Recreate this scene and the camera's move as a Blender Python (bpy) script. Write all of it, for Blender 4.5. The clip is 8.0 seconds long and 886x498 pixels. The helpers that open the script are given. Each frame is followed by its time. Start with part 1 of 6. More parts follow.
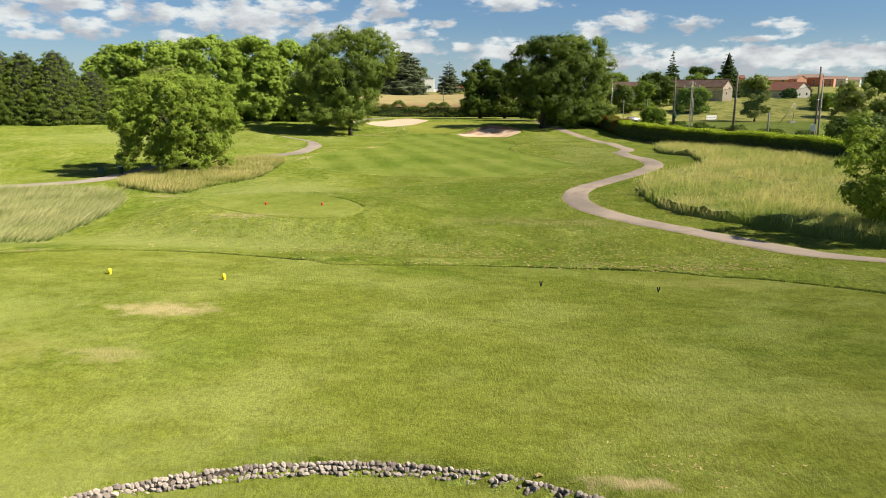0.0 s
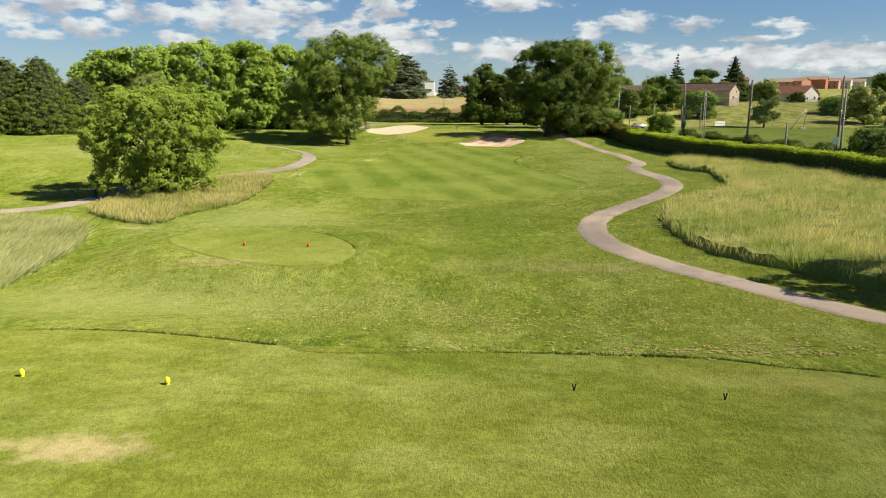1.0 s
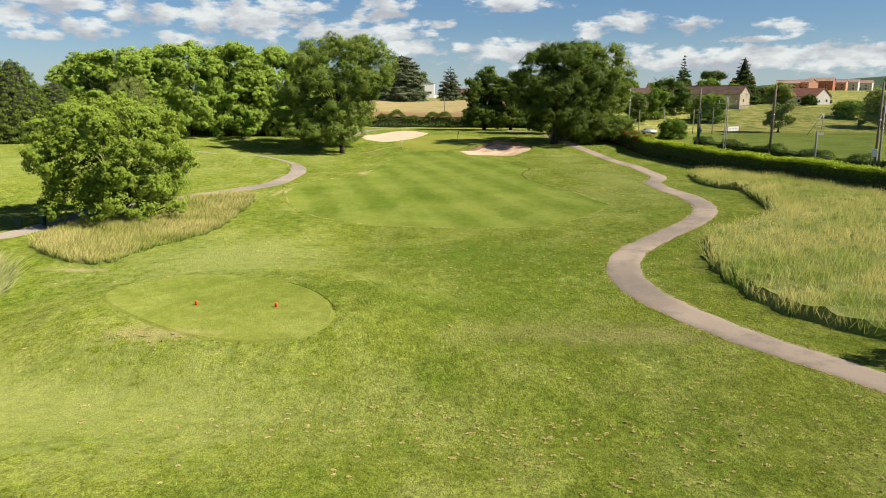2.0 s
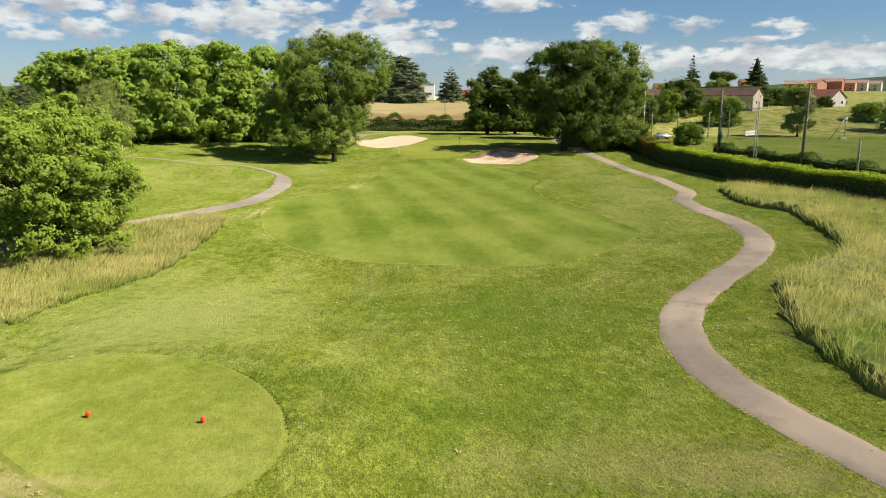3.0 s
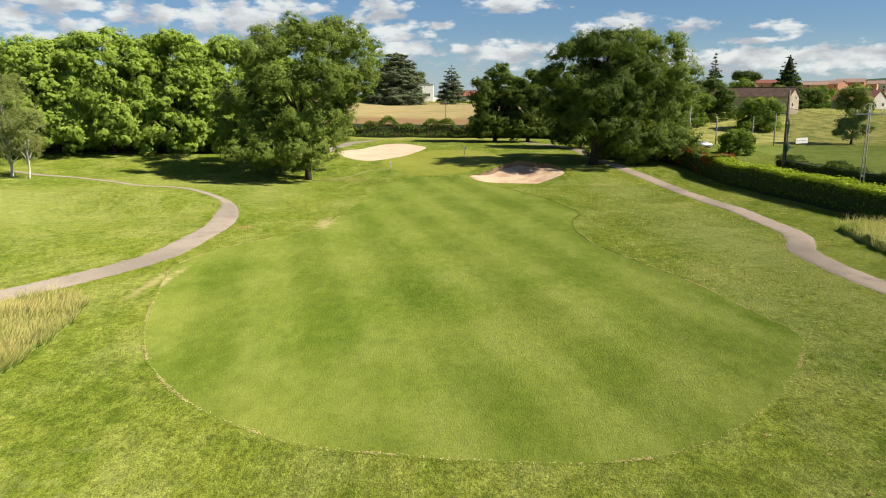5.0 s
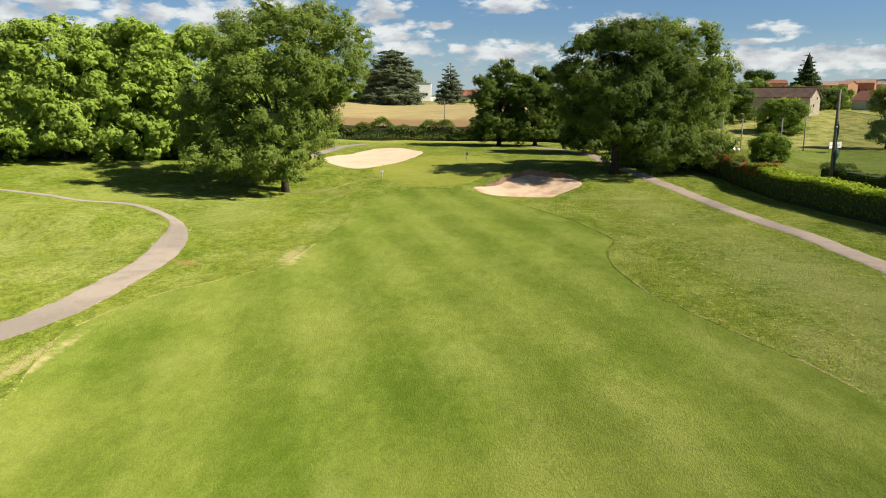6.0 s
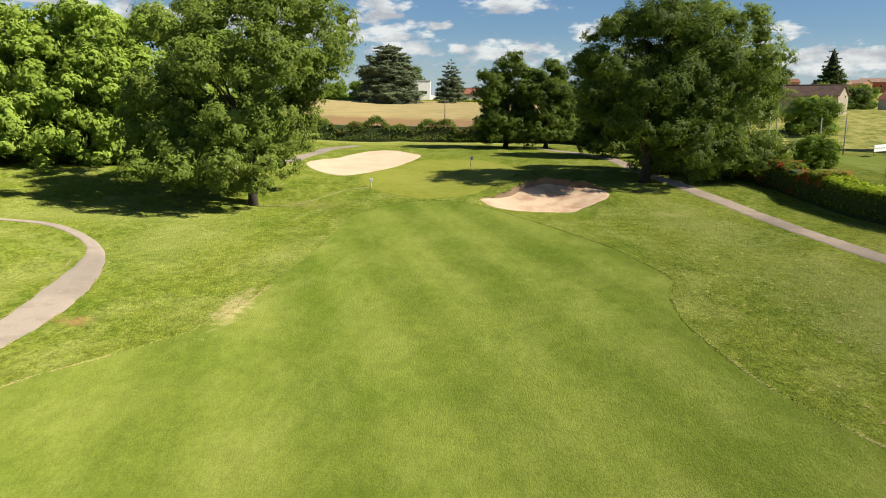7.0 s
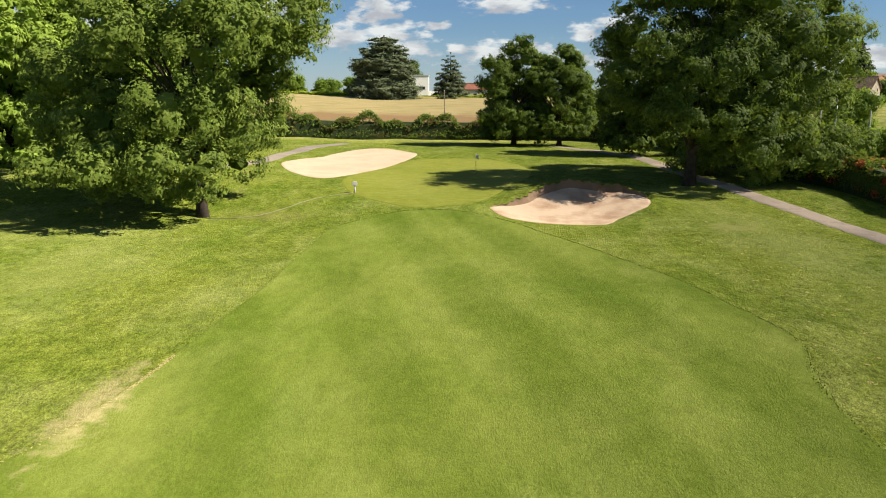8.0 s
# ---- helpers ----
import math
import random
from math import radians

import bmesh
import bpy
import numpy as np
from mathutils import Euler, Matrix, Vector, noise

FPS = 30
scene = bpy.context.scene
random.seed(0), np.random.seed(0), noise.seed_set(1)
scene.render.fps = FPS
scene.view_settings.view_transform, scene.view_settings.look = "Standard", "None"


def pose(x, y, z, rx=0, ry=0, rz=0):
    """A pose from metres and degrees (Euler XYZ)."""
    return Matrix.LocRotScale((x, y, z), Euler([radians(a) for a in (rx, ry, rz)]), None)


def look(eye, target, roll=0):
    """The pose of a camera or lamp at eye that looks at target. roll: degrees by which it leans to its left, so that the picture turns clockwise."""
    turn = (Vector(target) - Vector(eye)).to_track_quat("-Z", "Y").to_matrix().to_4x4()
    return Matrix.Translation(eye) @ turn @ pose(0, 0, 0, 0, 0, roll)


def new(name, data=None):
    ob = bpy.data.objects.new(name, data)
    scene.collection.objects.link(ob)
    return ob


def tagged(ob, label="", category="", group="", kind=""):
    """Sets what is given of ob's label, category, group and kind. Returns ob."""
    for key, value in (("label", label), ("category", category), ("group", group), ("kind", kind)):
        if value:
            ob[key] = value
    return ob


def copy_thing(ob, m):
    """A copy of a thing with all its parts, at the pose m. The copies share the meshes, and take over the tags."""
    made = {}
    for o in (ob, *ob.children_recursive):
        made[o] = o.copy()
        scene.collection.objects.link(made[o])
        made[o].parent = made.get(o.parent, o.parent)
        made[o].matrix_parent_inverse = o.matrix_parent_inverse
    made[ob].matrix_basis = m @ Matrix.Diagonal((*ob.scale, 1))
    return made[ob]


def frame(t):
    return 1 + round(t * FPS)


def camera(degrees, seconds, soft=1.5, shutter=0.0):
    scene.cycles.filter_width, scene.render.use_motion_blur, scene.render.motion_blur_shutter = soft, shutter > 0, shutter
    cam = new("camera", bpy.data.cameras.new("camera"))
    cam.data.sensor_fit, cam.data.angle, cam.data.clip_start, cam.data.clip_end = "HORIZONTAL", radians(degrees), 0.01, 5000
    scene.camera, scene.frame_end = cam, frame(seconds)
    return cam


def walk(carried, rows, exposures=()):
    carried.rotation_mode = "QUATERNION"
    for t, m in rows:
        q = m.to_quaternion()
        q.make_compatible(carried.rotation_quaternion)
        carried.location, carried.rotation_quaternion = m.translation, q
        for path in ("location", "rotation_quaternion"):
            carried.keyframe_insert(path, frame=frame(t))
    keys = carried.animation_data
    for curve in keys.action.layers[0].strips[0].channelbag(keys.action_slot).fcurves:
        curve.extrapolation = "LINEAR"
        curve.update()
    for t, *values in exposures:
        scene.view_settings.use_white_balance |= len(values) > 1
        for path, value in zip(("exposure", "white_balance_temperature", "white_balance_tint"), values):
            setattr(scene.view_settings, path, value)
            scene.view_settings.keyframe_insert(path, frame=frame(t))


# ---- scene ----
cam = camera(62.0, 8.0, 1.0)
PATH = [
    (0, (0.326, -8.055, 9.62), (0.324, -6.096, 9.217), -0.0),
    (0.5, (0.242, -5.097, 10.483), (0.24, -3.139, 10.079), -0.0),
    (1, (0.13, -1.023, 11.246), (0.128, 0.936, 10.843), 0.0),
    (1.5, (0.022, 3.792, 11.8), (0.02, 5.751, 11.398), 0.0),
    (3, (-0.2, 21.3, 12.908), (-0.202, 23.259, 12.506), -0.0),
    (3.5, (-0.36, 28.045, 12.951), (-0.361, 30.005, 12.55), 0.0),
    (4, (-0.539, 35.124, 12.969), (-0.539, 37.084, 12.57), 0.0),
    (4.5, (-0.668, 42.533, 13.02), (-0.668, 44.492, 12.621), 0.0),
    (6, (-1.06, 65.944, 12.895), (-1.05, 67.903, 12.496), 0.2),
    (6.5, (-1.079, 74.107, 12.757), (-1.069, 76.066, 12.357), 0.2),
    (7, (-1.087, 82.274, 12.287), (-1.076, 84.234, 11.888), 0.3),
    (7.5, (-1.114, 90.543, 11.642), (-1.101, 92.502, 11.242), 0.2),
    (8, (-1.143, 98.743, 10.841), (-1.13, 100.703, 10.442), 0.1),
]
walk(cam, [(t, look(eye, target, roll)) for t, eye, target, roll in PATH])

# ---- world, sun ----
SUN_AZ = radians(105)          # clockwise from +y: behind the camera, to its right
SUN_EL = radians(42)

world = bpy.data.worlds.new("sky")
scene.world = world
world.use_nodes = True
wn, wl = world.node_tree.nodes, world.node_tree.links
wn.clear()


def wnode(kind, **props):
    n = wn.new(kind)
    for k, v in props.items():
        if k == "op":
            n.operation = v
        elif k == "kind":
            n.blend_type = v
    return n


def wmath(op, a, b=None, c=None):
    n = wnode("ShaderNodeMath", op=op)
    for i, v in enumerate((a, b, c)):
        if v is None:
            continue
        if isinstance(v, (int, float)):
            n.inputs[i].default_value = v
        else:
            wl.new(v, n.inputs[i])
    return n.outputs[0]


sky = wn.new("ShaderNodeTexSky")
sky.sky_type, sky.sun_disc = "NISHITA", False
sky.sun_elevation, sky.sun_rotation = SUN_EL, SUN_AZ
sky.altitude, sky.air_density, sky.dust_density, sky.ozone_density = 150, 1.0, 0.25, 1.6
coord = wn.new("ShaderNodeTexCoord")
split = wn.new("ShaderNodeSeparateXYZ")
wl.new(coord.outputs["Generated"], split.inputs[0])
azim = wmath("ARCTAN2", split.outputs[0], split.outputs[1])
elev = wmath("ARCSINE", split.outputs[2])
place = wn.new("ShaderNodeCombineXYZ")
wl.new(azim, place.inputs[0])
wl.new(elev, place.inputs[1])
# Cumulus clouds: azimuth, elevation, half width, half height.
CLOUDS = [(-.08, .111, .034, .021), (.088, .119, .05, .011), (-.009, .094, .021, .006), (-.062, .083, .042, .014),
          (.027, .063, .017, .007), (-.255, .099, .084, .023), (-.395, .101, .023, .013), (-.348, .1, .027, .014),
          (-.434, .08, .032, .011), (-.488, .072, .029, .008), (-.511, .094, .042, .02), (.232, .093, .034, .013),
          (.313, .09, .025, .008), (.417, .085, .027, .007), (.396, .07, .032, .005), (.187, .084, .018, .011),
          (.429, .047, .322, .016), (-.205, .112, .054, .011), (-.459, .109, .092, .009), (-.324, .069, .034, .011),
          (-.047, .063, .046, .014), (.086, .06, .054, .015), (-.135, .081, .054, .017)]
field = None
for ca, ce, ra, re in CLOUDS:
    sub = wn.new("ShaderNodeVectorMath")
    sub.operation = "SUBTRACT"
    wl.new(place.outputs[0], sub.inputs[0])
    sub.inputs[1].default_value = (ca, ce, 0)
    mul = wn.new("ShaderNodeVectorMath")
    mul.operation = "MULTIPLY"
    wl.new(sub.outputs[0], mul.inputs[0])
    mul.inputs[1].default_value = (1 / ra, 1 / re, 0)
    ln = wn.new("ShaderNodeVectorMath")
    ln.operation = "LENGTH"
    wl.new(mul.outputs[0], ln.inputs[0])
    v = wmath("SUBTRACT", 1.3, ln.outputs["Value"])
    up = wmath("MULTIPLY", wmath("SUBTRACT", elev, ce), 1 / re)
    if field is None:
        field, height = v, up
    else:
        more = wmath("GREATER_THAN", v, field)
        height = wmath("ADD", wmath("MULTIPLY", more, up), wmath("MULTIPLY", wmath("SUBTRACT", 1.0, more), height))
        field = wmath("MAXIMUM", field, v)
# Further clouds higher up, all round.
stretch = wn.new("ShaderNodeMapping")
stretch.inputs["Scale"].default_value = (1, 2.2, 1)
wl.new(place.outputs[0], stretch.inputs[0])
high = wn.new("ShaderNodeTexNoise")
high.inputs["Scale"].default_value, high.inputs["Detail"].default_value = 5, 2
wl.new(stretch.outputs[0], high.inputs["Vector"])
above = wn.new("ShaderNodeMapRange")
above.inputs[1].default_value, above.inputs[2].default_value = 0.16, 0.3
above.inputs[3].default_value, above.inputs[4].default_value = -1, 0
wl.new(elev, above.inputs[0])
upper = wmath("ADD", wmath("MULTIPLY", wmath("SUBTRACT", high.outputs[0], 0.56), 6), above.outputs[0])
field = wmath("MAXIMUM", field, upper)
puff = wn.new("ShaderNodeTexNoise")
puff.inputs["Scale"].default_value, puff.inputs["Detail"].default_value, puff.inputs["Roughness"].default_value = 38, 7, 0.54
wl.new(stretch.outputs[0], puff.inputs["Vector"])
field = wmath("ADD", field, wmath("MULTIPLY", wmath("SUBTRACT", puff.outputs[0], 0.50), 3.6))
cover = wn.new("ShaderNodeMapRange")
cover.interpolation_type = "SMOOTHSTEP"
cover.inputs[1].default_value, cover.inputs[2].default_value = 0.0, 0.9
cover.inputs[4].default_value = 0.93
wl.new(field, cover.inputs[0])
shade = wn.new("ShaderNodeTexNoise")
shade.inputs["Scale"].default_value, shade.inputs["Detail"].default_value = 20, 4
wl.new(stretch.outputs[0], shade.inputs["Vector"])
tone = wn.new("ShaderNodeValToRGB")
tone.color_ramp.elements[0].position, tone.color_ramp.elements[1].position = 0.38, 0.58
tone.color_ramp.elements[0].color, tone.color_ramp.elements[1].color = (0.195, 0.202, 0.216, 1), (0.335, 0.345, 0.34, 1)
wl.new(wmath("ADD", shade.outputs[0], wmath("MULTIPLY", wmath("MAXIMUM", wmath("MINIMUM", height, 1.2), -1.2), 0.10)), tone.inputs[0])
# Pale haze towards the skyline.
haze = wn.new("ShaderNodeMapRange")
haze.inputs[1].default_value, haze.inputs[2].default_value = -0.02, 0.085
haze.inputs[3].default_value, haze.inputs[4].default_value = 0.55, 0.0
wl.new(elev, haze.inputs[0])
scaled = wn.new("ShaderNodeMixRGB")
scaled.blend_type, scaled.inputs[0].default_value = "MULTIPLY", 1
scaled.inputs[2].default_value = (0.0212, 0.0276, 0.0358, 1)
wl.new(sky.outputs[0], scaled.inputs[1])
mixh = wn.new("ShaderNodeMixRGB")
wl.new(haze.outputs[0], mixh.inputs[0])
wl.new(scaled.outputs[0], mixh.inputs[1])
mixh.inputs[2].default_value = (0.215, 0.25, 0.285, 1)
mixc = wn.new("ShaderNodeMixRGB")
wl.new(cover.outputs[0], mixc.inputs[0])
wl.new(mixh.outputs[0], mixc.inputs[1])
wl.new(tone.outputs[0], mixc.inputs[2])
back = wn.new("ShaderNodeBackground")
wl.new(mixc.outputs[0], back.inputs[0])
back.inputs[1].default_value = 1.0
wout = wn.new("ShaderNodeOutputWorld")
wl.new(back.outputs[0], wout.inputs[0])
scene.view_settings.exposure = 1.32

sun = new("sun", bpy.data.lights.new("sun", "SUN"))
sun.data.energy, sun.data.angle, sun.data.color = 5.0, radians(0.53), (1.0, 0.91, 0.76)
sun_dir = Vector((math.sin(SUN_AZ) * math.cos(SUN_EL), math.cos(SUN_AZ) * math.cos(SUN_EL), math.sin(SUN_EL)))
sun.matrix_world = look(sun_dir * 300, (0, 0, 0))

# ---- materials ----
class Nodes:
    """A material's node tree, with short calls."""

    def __init__(self, name, rough=0.9, spec=0.2):
        self.mat = bpy.data.materials.new(name)
        self.mat.use_nodes = True
        self.n, self.l = self.mat.node_tree.nodes, self.mat.node_tree.links
        self.bsdf = self.n["Principled BSDF"]
        self.out = self.n["Material Output"]
        self.bsdf.inputs["Roughness"].default_value = rough
        self.bsdf.inputs["Specular IOR Level"].default_value = spec
        self.bsdf.inputs["Diffuse Roughness"].default_value = 1.0
        self._pos = None

    def pos(self):
        if self._pos is None:
            self._pos = self.n.new("ShaderNodeNewGeometry").outputs["Position"]
        return self._pos

    def local(self):
        return self.n.new("ShaderNodeTexCoord").outputs["Object"]

    def put(self, v, socket):
        if isinstance(v, (int, float)):
            socket.default_value = v
        elif isinstance(v, tuple):
            socket.default_value = v if len(v) == len(socket.default_value) else (*v, 1)
        else:
            self.l.new(v, socket)

    def noise(self, scale, detail=4, rough=0.55, vec=None, stretch=None):
        n = self.n.new("ShaderNodeTexNoise")
        n.inputs["Scale"].default_value, n.inputs["Detail"].default_value, n.inputs["Roughness"].default_value = scale, detail, rough
        vec = vec or self.pos()
        if stretch:
            m = self.n.new("ShaderNodeMapping")
            m.inputs["Scale"].default_value = stretch
            self.l.new(vec, m.inputs[0])
            vec = m.outputs[0]
        self.l.new(vec, n.inputs["Vector"])
        return n.outputs[0]

    def math(self, op, a, b=0.0):
        n = self.n.new("ShaderNodeMath")
        n.operation = op
        self.put(a, n.inputs[0])
        self.put(b, n.inputs[1])
        return n.outputs[0]

    def range(self, v, a, b, c=0.0, d=1.0):
        n = self.n.new("ShaderNodeMapRange")
        self.put(v, n.inputs[0])
        for i, x in enumerate((a, b, c, d)):
            n.inputs[i + 1].default_value = x
        return n.outputs[0]

    def mix(self, f, a, b, kind="MIX"):
        n = self.n.new("ShaderNodeMixRGB")
        n.blend_type = kind
        self.put(f, n.inputs[0])
        self.put(a, n.inputs[1])
        self.put(b, n.inputs[2])
        return n.outputs[0]

    def bump(self, height, strength, distance):
        n = self.n.new("ShaderNodeBump")
        n.inputs["Strength"].default_value, n.inputs["Distance"].default_value = strength, distance
        self.l.new(height, n.inputs["Height"])
        self.l.new(n.outputs[0], self.bsdf.inputs["Normal"])

    def colour(self, v):
        self.put(v, self.bsdf.inputs["Base Color"])
        return self

    def island(self):
        return self.n.new("ShaderNodeNewGeometry").outputs["Random Per Island"]

    def each(self):
        return self.n.new("ShaderNodeObjectInfo").outputs["Random"]


def lawn(name, dark, light, dry, dry_amount, grain, relief, stripes=0.0, worn=(), contrast=1.0, drift=0.5, flow=0.75):
    """Mown grass: large drifts, mottles of half a metre, blades, dry bits; stripes: how strongly the mower's bands show;
    worn: bare or dry spots (x, y, half widths, how bare, colour)."""
    m = Nodes(name, 0.95, 0.04)
    c = m.mix(m.range(m.noise(0.09, 3), 0.35, 0.65), dark, light)
    streak = m.noise(0.7, 4, 0.6, stretch=(flow, 1 / flow, 1))
    c = m.mix(m.math("MULTIPLY", m.range(streak, 0.4, 0.66), 0.9 * drift), c, light)
    c = m.mix(m.math("MULTIPLY", m.range(streak, 0.5, 0.3), 0.9 * drift * contrast), c, m.mix(0.3, dark, (0.016, 0.04, 0.002)))
    c = m.mix(m.math("MULTIPLY", m.range(m.noise(0.045, 4, 0.6), 0.46, 0.62), 0.45 * contrast), c, m.mix(0.35, dark, (0.028, 0.066, 0.004)))
    c = m.mix(m.math("MULTIPLY", m.range(m.noise(0.8, 5, 0.65), 0.44, 0.7), 0.6 * contrast), c, m.mix(0.35, dark, (0.024, 0.048, 0.002)))
    pale = m.range(m.noise(0.24, 6, 0.62, stretch=(flow, 1 / flow, 1)), 0.47, 0.66)
    c = m.mix(m.math("MULTIPLY", pale, drift), c, (0.205, 0.222, 0.060))
    lush = m.range(m.noise(0.17, 5, 0.65, stretch=(flow, 1 / flow, 1)), 0.53, 0.68)
    c = m.mix(m.math("MULTIPLY", lush, 0.55 * drift), c, (0.044, 0.094, 0.004))
    fine = m.noise(grain, 6, 0.8, stretch=(1.25, 0.8, 1))
    tuft = m.noise(grain * 0.3, 5, 0.7, stretch=(1.35, 0.74, 1))
    mottle = m.noise(1.5, 5, 0.7, stretch=(flow, 1 / flow, 1))
    c = m.mix(m.math("MULTIPLY", m.range(mottle, 0.52, 0.66), 0.5 * contrast), c, (0.20, 0.225, 0.05))
    c = m.mix(1.0, c, m.range(mottle, 0.34, 0.56, 1 - 0.30 * contrast, 1.05), "MULTIPLY")
    c = m.mix(1.0, c, m.range(tuft, 0.38, 0.58, 1 - 0.40 * contrast, 1 + 0.28 * contrast), "MULTIPLY")
    c = m.mix(1.0, c, m.range(fine, 0.40, 0.60, 1 - 0.62 * contrast, 1 + 0.52 * contrast), "MULTIPLY")
    if dry_amount:
        bits = m.math("MULTIPLY", m.range(m.noise(2.6, 5, 0.75), 0.63, 0.67), m.range(m.noise(0.13, 3), 0.44, 0.60))
        c = m.mix(m.math("MULTIPLY", bits, dry_amount), c, dry)
    if stripes:
        sep = m.n.new("ShaderNodeSeparateXYZ")
        m.l.new(m.pos(), sep.inputs[0])
        u = m.math("ADD", sep.outputs[0], m.math("MULTIPLY", sep.outputs[1], 0.235))
        u = m.math("ADD", u, m.math("MULTIPLY", m.math("SUBTRACT", m.noise(0.08, 2), 0.5), 1.2))
        band = m.math("SINE", m.math("MULTIPLY", m.math("SUBTRACT", u, 18.5), 2 * math.pi / 6.2))
        band = m.math("MULTIPLY", m.range(band, -0.6, 0.6), m.math("MULTIPLY", m.range(m.noise(0.10, 3), 0.35, 0.62, 0.5, 1.0), stripes))
        c = m.mix(band, c, m.mix(1.0, c, (0.62, 0.70, 0.48), "MULTIPLY"))
    for wx, wy, rx, ry, bare, soil in worn:
        sub = m.n.new("ShaderNodeVectorMath")
        sub.operation = "SUBTRACT"
        m.l.new(m.pos(), sub.inputs[0])
        sub.inputs[1].default_value = (wx, wy, 0)
        mul = m.n.new("ShaderNodeVectorMath")
        mul.operation = "MULTIPLY"
        m.l.new(sub.outputs[0], mul.inputs[0])
        mul.inputs[1].default_value = (1 / rx, 1 / ry, 0)
        ln = m.n.new("ShaderNodeVectorMath")
        ln.operation = "LENGTH"
        m.l.new(mul.outputs[0], ln.inputs[0])
        spot = m.math("ADD", m.math("SUBTRACT", 1.0, ln.outputs["Value"]), m.math("MULTIPLY", m.math("SUBTRACT", m.noise(1.6, 5, 0.65), 0.5), 2.6))
        c = m.mix(m.math("MULTIPLY", m.range(spot, 0.05, 0.8), bare), c, soil)
    m.colour(c)
    m.bump(m.math("ADD", fine, m.math("MULTIPLY", tuft, 2.0)), 0.7, relief)
    return m.mat


G_DARK, G_LIGHT, DRY = (0.084, 0.121, 0.012), (0.160, 0.184, 0.026), (0.29, 0.235, 0.12)
LUSH = (0.058, 0.108, 0.006)
PALE, PALEDRY = (0.20, 0.222, 0.068), (0.30, 0.26, 0.12)
EARTH, STRAWY = (0.31, 0.235, 0.155), (0.22, 0.19, 0.07)
M_ROUGH = lawn("rough_grass", G_DARK, G_LIGHT, DRY, 0.0, 15, 0.11, drift=0.62, contrast=0.74, flow=1.3, worn=((-19.2, 25, 1.3, 1.6, 0.9, EARTH), (-23, 33, 1.2, 1.5, 0.6, EARTH), (22, 155.5, 3, 2.2, 0.6, STRAWY), (-19.3, 117.8, 1.0, 1.0, 0.7, (0.24, 0.13, 0.06)), (-12.4, 121.5, 0.8, 5.0, 0.8, PALEDRY), (-19.8, 97.0, 0.5, 6.0, 0.7, PALEDRY), (-13.2, 41.0, 3.2, 1.6, 0.55, DRY), (8, 44, 9, 3, 0.35, DRY), (14, 64, 1.0, 3, 0.5, EARTH), (-24.5, 57.0, 2.5, 0.7, 0.6, EARTH), (-15, 160, 5, 2.5, 0.35, STRAWY), (5, 62, 13, 9, 0.55, LUSH), (4, 50, 9, 8, 0.3, LUSH), (24, 112, 7, 34, 0.55, PALE), (-15, 34, 15, 8, 0.55, PALE), (-15, 60, 10, 13, 0.7, PALE), (-50, 118, 24, 26, 0.6, PALE), (-34, 150, 14, 8, 0.4, PALE), (-22, 140, 6, 14, 0.35, PALE), (-16, 104, 5, 10, 0.3, PALE), (-12, 135, 3, 12, 0.25, PALE), (23, 150, 5, 18, 0.5, PALE), (18, 92, 4, 14, 0.4, PALE)))
M_FAIR = lawn("fairway_grass", (0.090, 0.127, 0.015), (0.142, 0.168, 0.030), DRY, 0.0, 24, 0.04, 0.72, contrast=0.27, drift=0.30, flow=1.5, worn=((-12.0, 121.5, 0.8, 5.0, 0.85, PALEDRY), (-19.2, 97.0, 0.5, 6.0, 0.8, PALEDRY)))
M_TEE = lawn("tee_grass", (0.081, 0.103, 0.011), (0.137, 0.151, 0.024), DRY, 0.0, 20, 0.05, contrast=0.42, drift=0.5, flow=0.8, worn=((-9.4, 16.4, 2.4, 1.0, 0.8, DRY), (-9.2, 11.8, 1.4, 1.0, 0.4, DRY), (-13, 12, 3, 2, 0.25, STRAWY), (4.1, 5.45, 1.2, 0.35, 0.9, DRY), (12, 22.5, 5, 1.0, 0.25, STRAWY), (-15, 15, 6, 6, 0.3, PALE), (-8, 5, 7, 3, 0.3, PALE)))
M_FTEE = lawn("forward_tee_grass", (0.100, 0.126, 0.018), (0.158, 0.174, 0.036), DRY, 0.0, 22, 0.04, contrast=0.32, drift=0.4, flow=1.0, worn=((-11.6, 41.0, 2.5, 0.5, 0.4, DRY),))
M_GREEN = lawn("green_grass", (0.135, 0.151, 0.020), (0.172, 0.182, 0.034), DRY, 0.0, 30, 0.01, contrast=0.35, drift=0.2)


def sand(name, colour, stain):
    m = Nodes(name, 0.95, 0.1)
    c = m.mix(m.range(m.noise(0.3, 5, 0.6), 0.45, 0.62), colour, stain)
    c = m.mix(m.range(m.noise(40, 4, 0.7), 0.3, 0.7), c, m.mix(0.2, c, (0.6, 0.5, 0.4)))
    m.colour(c)
    m.bump(m.noise(4, 5, 0.6), 0.5, 0.06)
    return m.mat


M_SAND = sand("pale_sand", (0.375, 0.296, 0.207), (0.335, 0.257, 0.176))
M_SAND_RED = sand("pinkish_sand", (0.425, 0.318, 0.218), (0.27, 0.165, 0.098))


